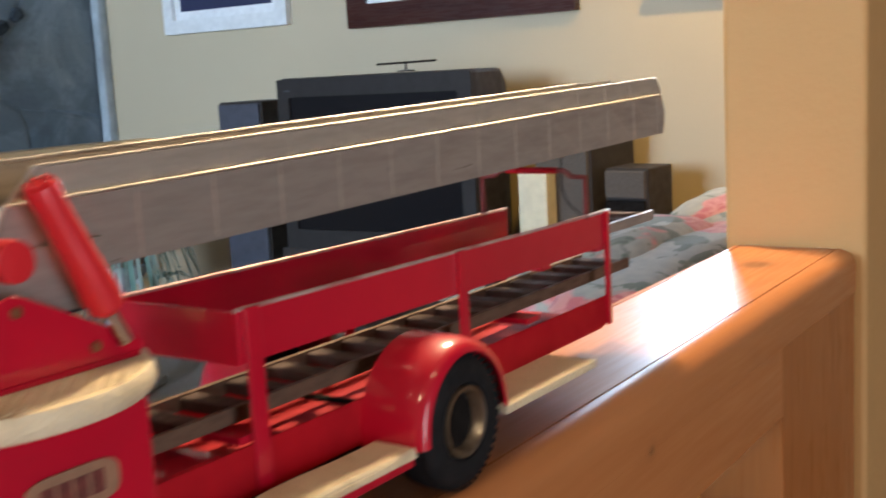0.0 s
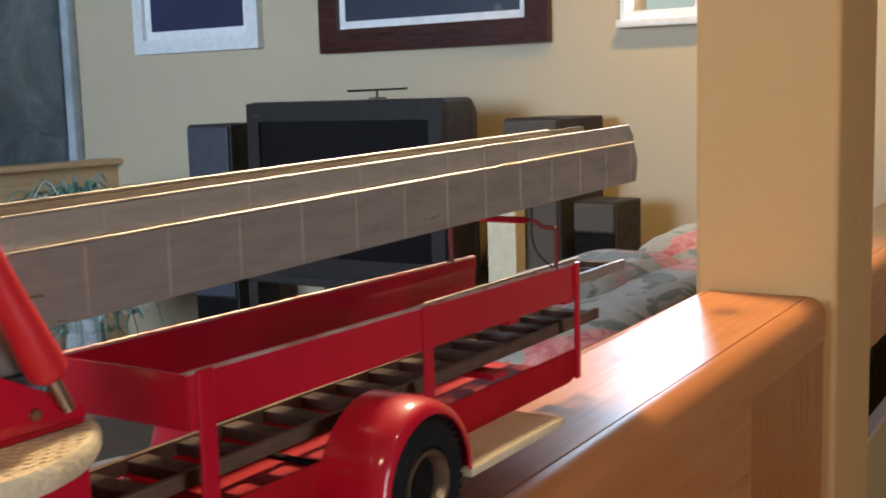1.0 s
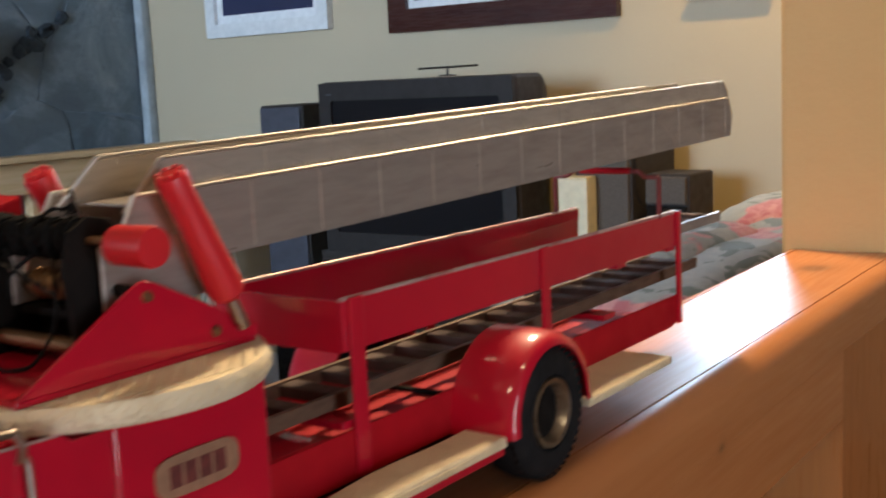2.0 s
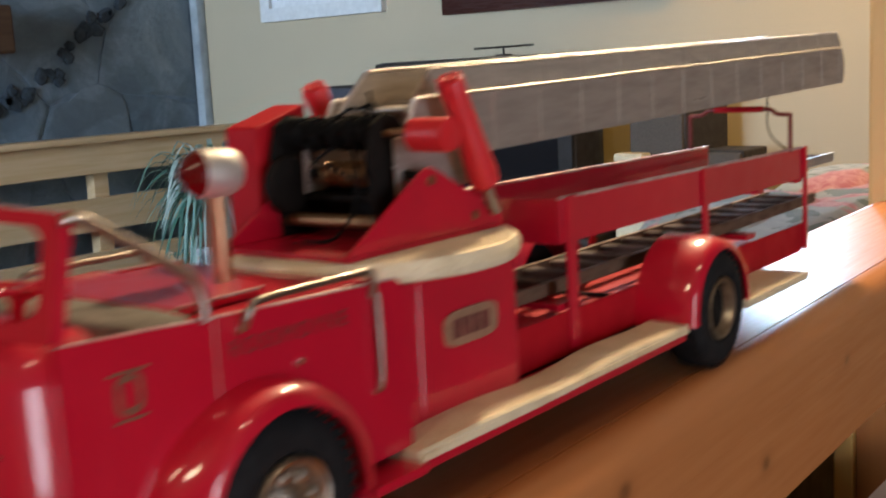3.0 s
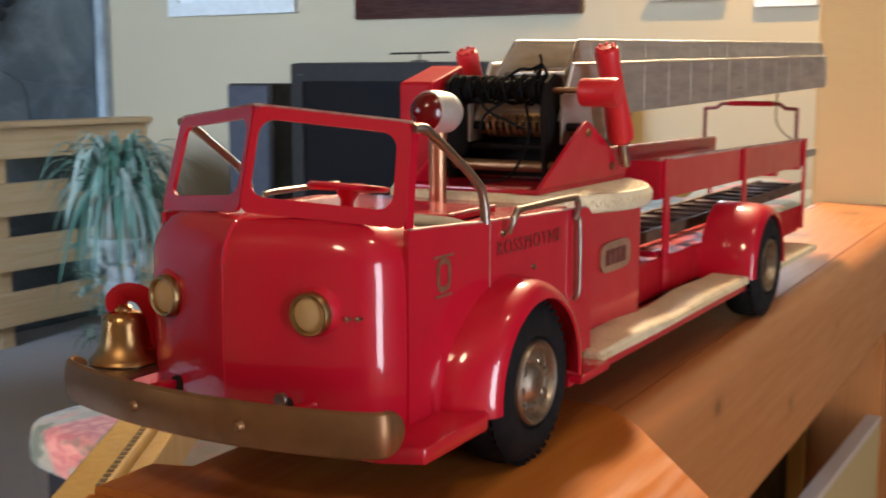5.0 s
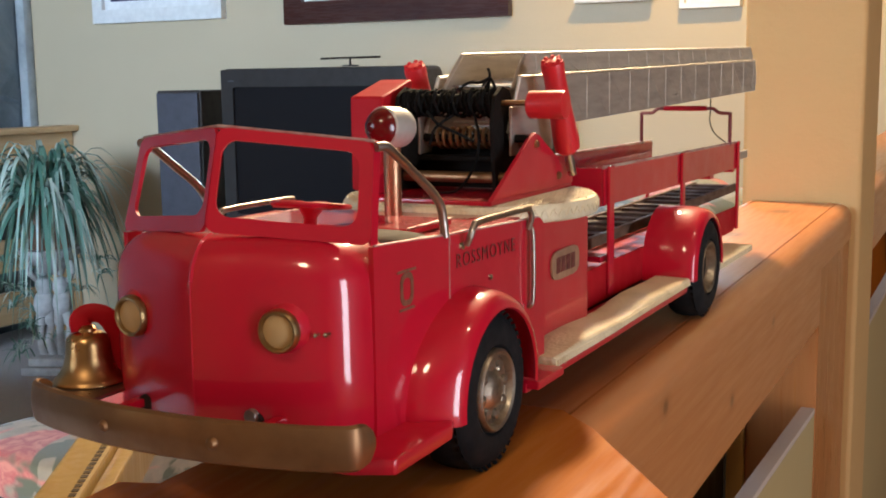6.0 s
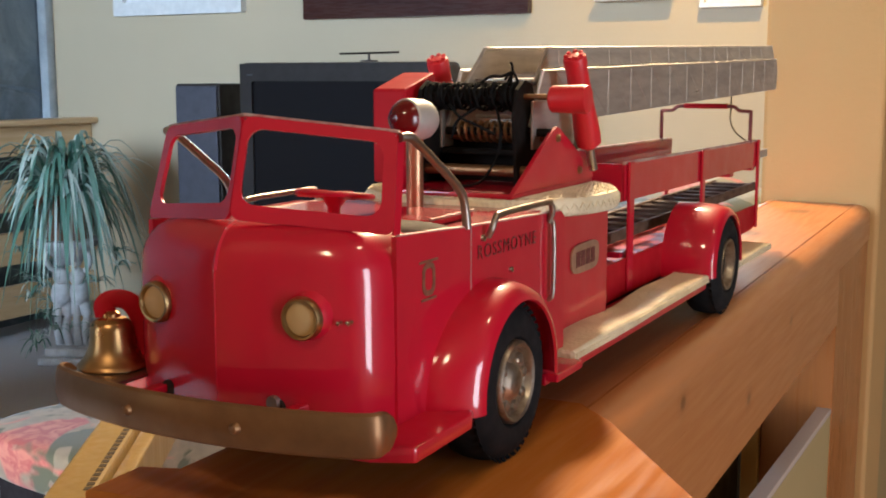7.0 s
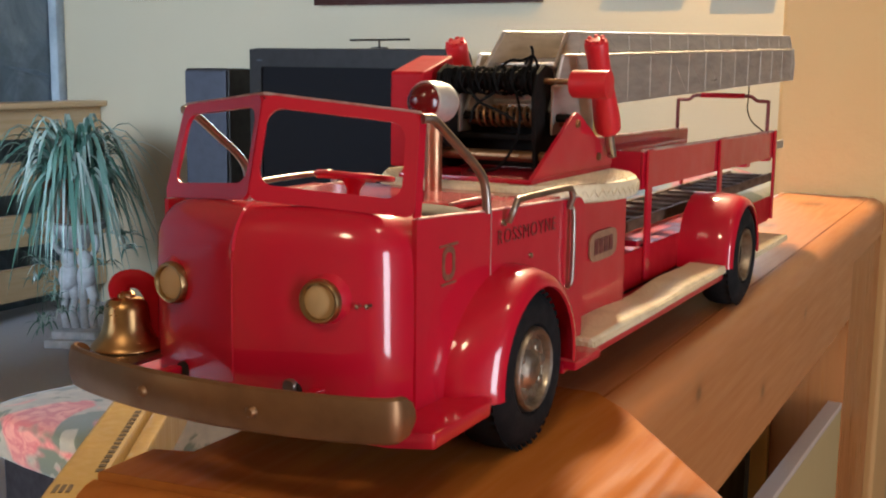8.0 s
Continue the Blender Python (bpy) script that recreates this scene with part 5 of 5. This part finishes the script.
def plant_stand(at):
    bm = bmesh.new()
    box(bm, (-0.15, -0.13, 0), (0.15, 0.13, 0.05), 0.008)
    box(bm, (-0.12, -0.10, 0.05), (0.12, 0.10, 0.10), 0.008)
    for sx in (-1, 1):
        for leg in (-0.026, 0.024):
            tube(bm, curve([(sx * 0.050 + leg, 0.01, 0.10), (sx * 0.052 + leg * 0.9, -0.015, 0.20), (sx * 0.050 + leg * 1.1, 0.005, 0.30), (sx * 0.048 + leg * 0.7, 0, 0.38)]), [0.022] * 6 + [0.019] * 6 + [0.030] * 7, 10)
        puff(bm, (sx * 0.048, -0.005, 0.44), (0.098, 0.095, 0.17), 2.2, 16, 0.3)
        puff(bm, (sx * 0.044, -0.01, 0.54), (0.085, 0.09, 0.12), 2.2, 16, 0.3)
        puff(bm, (sx * 0.040, -0.01, 0.645), (0.065, 0.07, 0.085), 2.0, 16, 0.2)
        tube(bm, curve([(sx * 0.080, 0, 0.57), (sx * 0.115, -0.02, 0.64), (sx * 0.085, 0, 0.74)]), 0.016, 8)
    lathe(bm, [(0.05, 0.62), (0.12, 0.72), (0.16, 0.75), (0.16, 0.78), (0.0, 0.78)], seg=24)
    ob = solid("statue_plant_stand", bm, PLASTER, "white plaster figure pedestal standing on the carpet", "pedestal", sharp=60)
    ob.matrix_basis = at
    return ob


def spider_plant(at):
    t = thing("spider_plant", at, "full variegated spider plant with hanging plantlets", "plant")
    part("pot", lathe(bmesh.new(), [(0.0, 0.0), (0.10, 0.0), (0.14, 0.17), (0.15, 0.20), (0.13, 0.20), (0.12, 0.17), (0.0, 0.17)], seg=28), POT, t)
    rng = random.Random(11)
    verts, faces = [], []

    def blade(start, heading, lift, reach, drop, width):
        side = Vector((-math.sin(heading), math.cos(heading), 0))
        out = Vector((math.cos(heading), math.sin(heading), 0))
        base = len(verts)
        n = 8
        for k in range(n + 1):
            f = k / n
            p = Vector(start) + out * reach * (f ** 0.85) + Vector((0, 0, lift * math.sin(min(f * 2.2, math.pi / 2)) - drop * f ** 2.4))
            w = width * (math.sin(math.pi * min(1, 0.18 + f * 0.82)) ** 0.6)
            verts.extend((p - side * w, p + Vector((0, 0, -w * 0.4)), p + side * w))
        for k in range(n):
            a = base + 3 * k
            faces.extend(((a, a + 1, a + 4, a + 3), (a + 1, a + 2, a + 5, a + 4)))
    for k in range(330):
        f = rng.random()
        blade((rng.uniform(-0.05, 0.05), rng.uniform(-0.05, 0.05), 0.17), rng.uniform(0, 2 * math.pi), rng.uniform(0.08, 0.36), rng.uniform(0.14, 0.40), rng.uniform(0.15, 0.72) * (0.4 + 0.6 * f), rng.uniform(0.006, 0.012))
    for k in range(20):
        h = rng.uniform(0, 2 * math.pi)
        far = rng.uniform(0.14, 0.32)
        end = Vector((math.cos(h) * far, math.sin(h) * far, rng.uniform(-0.52, -0.05)))
        # thin runner that carries the plantlet
        base = len(verts)
        across = Vector((-math.sin(h), math.cos(h), 0)) * 0.0014
        for i in range(9):
            f = i / 8
            p = Vector((math.cos(h) * far * f ** 0.7, math.sin(h) * far * f ** 0.7, 0.17 + 0.12 * math.sin(math.pi * f) + (end.z - 0.17) * f ** 1.8))
            verts.extend((p - across, p + Vector((0, 0, -0.001)), p + across))
        for i in range(8):
            a = base + 3 * i
            faces.extend(((a, a + 1, a + 4, a + 3), (a + 1, a + 2, a + 5, a + 4)))
        for i in range(14):
            blade(end, rng.uniform(0, 2 * math.pi), rng.uniform(0.0, 0.05), rng.uniform(0.04, 0.10), rng.uniform(0.0, 0.08), 0.005)
    me = bpy.data.meshes.new("leaves")
    me.from_pydata(verts, [], faces)
    me.materials.append(LEAF)
    for p in me.polygons:
        p.use_smooth = True
    ob = new("leaves", me)
    ob.parent = t
    tagged(ob, "long arching striped green leaves", kind="stuff")
    return t


def tall_box(at):
    t = thing("tall_box", at, "tall cream cardboard box between the loudspeaker and television", "box")
    part("carton", boxed((-0.050, 0, 0), (0.050, 0.06, 0.822), 0.003), CREAM_CARD, t)
    part("flap", boxed((-0.049, 0.002, 0.8225), (0.049, 0.058, 0.828), 0.001), CREAM_CARD, t)
    return t


# Made-up dark block behind the half wall, so its opening stays dark.
def dark_backing(at):
    t = thing("dark_backing", at, "added dark block that keeps the half wall's opening dark", "cabinet", "cabinets behind the half wall")
    part("body", boxed((-0.09, 0.0, 0.0), (0.09, 1.1, 0.77), 0.01), TV_GREY, t)
    part("lid", boxed((-0.10, -0.01, 0.7705), (0.10, 1.11, 0.795), 0.006), TV_GREY, t)
    return t


dark_backing(pose(-0.19, 0.25, LOW, 0, 0, YAW))
dark_backing(pose(-0.22, 1.45, LOW, 0, 0, YAW))
tall_box(pose(-1.410, 3.00, LOW))
PLANT = (-3.12, 2.80)
plant_stand(pose(*PLANT, LOW, 0, 0, 25) @ Matrix.Diagonal((0.74, 0.74, 0.62, 1)))
spider_plant(pose(*PLANT, LOW + 0.485) @ Matrix.Scale(0.88, 4))


# ---------------- stone facing, piece by piece ----------------
def clip(poly, a, b, c):
    """The part of a polygon where a x + b y <= c."""
    out = []
    for (x0, y0), (x1, y1) in zip(poly, poly[1:] + poly[:1]):
        d0, d1 = a * x0 + b * y0 - c, a * x1 + b * y1 - c
        if d0 <= 0:
            out.append((x0, y0))
        if d0 * d1 < 0:
            k = d0 / (d0 - d1)
            out.append((x0 + (x1 - x0) * k, y0 + (y1 - y0) * k))
    return out


def stone_cells(y0, y1, z0, z1, step, rng):
    seeds = []
    rows = int((z1 - z0) / step)
    for r in range(rows):
        cols = int((y1 - y0) / (step * 1.3))
        for k in range(cols):
            seeds.append((y0 + (k + 0.5 + rng.uniform(-0.42, 0.42) + 0.5 * (r % 2)) * (y1 - y0) / cols, z0 + (r + 0.5 + rng.uniform(-0.42, 0.42)) * (z1 - z0) / rows))
    for i, (sy, sz) in enumerate(seeds):
        poly = [(y0, z0), (y1, z0), (y1, z1), (y0, z1)]
        for j, (ty, tz) in enumerate(seeds):
            if i != j and abs(ty - sy) + abs(tz - sz) < step * 5:
                a, b = ty - sy, tz - sz
                c = (ty * ty + tz * tz - sy * sy - sz * sz) / 2 - rng.uniform(0.001, 0.004) * math.hypot(a, b)
                poly = clip(poly, a, b, c)
                if len(poly) < 3:
                    break
        if len(poly) >= 3:
            yield poly


def rugged(poly, rng):
    """Break each long edge of a stone into short, uneven ones."""
    out = []
    for (ya, za), (yb, zb) in zip(poly, poly[1:] + poly[:1]):
        long = math.hypot(yb - ya, zb - za)
        n = max(1, int(long / 0.075))
        for k in range(n):
            f = k / n
            off = 0 if k == 0 else rng.uniform(-0.016, 0.012)
            out.append((ya + (yb - ya) * f + (zb - za) / long * off, za + (zb - za) * f - (yb - ya) / long * off))
    return out


stones = random.Random(3)
for y0, y1, z0, z1 in ((SOUTH, NORTH - 0.055, LOW, CEIL),):
    for poly in stone_cells(y0, y1, z0, z1, 0.48, stones):
        poly = rugged(poly, stones)
        cy, cz = sum(p[0] for p in poly) / len(poly), sum(p[1] for p in poly) / len(poly)
        proud = stones.uniform(0.004, 0.011)
        x = WEST - 0.03
        lean = (stones.uniform(-0.008, 0.008), stones.uniform(-0.008, 0.008))
        bm = bmesh.new()
        rings(bm, [[(x, p[0], p[1]) for p in poly], [(x + proud * 0.7, p[0], p[1]) for p in poly],
                   [(x + proud + (p[0] - cy) * lean[0] + (p[1] - cz) * lean[1], cy + (p[0] - cy) * 0.955, cz + (p[1] - cz) * 0.955) for p in poly]])
        part("stone", bm, STONE, west_wall, sharp=20)
# a dark, rubble filled crack runs up across the stones
DARK_STONE = plain("dark_rubble", (0.035, 0.050, 0.065), 0.8, 0, 0, 0.5, 25)
for k in range(34):
    f = k / 33
    cy = 2.20 + 0.75 * f + stones.uniform(-0.035, 0.035)
    cz = 0.95 + 0.57 * f + 0.03 * math.sin(f * 9) + stones.uniform(-0.035, 0.035)
    size = stones.uniform(0.018, 0.042)
    loop = [(cy + size * stones.uniform(0.6, 1.1) * math.cos(a), cz + size * stones.uniform(0.6, 1.1) * math.sin(a)) for a in (2 * math.pi * i / 7 for i in range(7))]
    bm = bmesh.new()
    rings(bm, [[(WEST - 0.03, p[0], p[1]) for p in loop], [(WEST - 0.012, p[0], p[1]) for p in loop],
               [(WEST - 0.006, cy + (p[0] - cy) * 0.6, cz + (p[1] - cz) * 0.6) for p in loop]])
    part("stone", bm, DARK_STONE, west_wall, sharp=20)
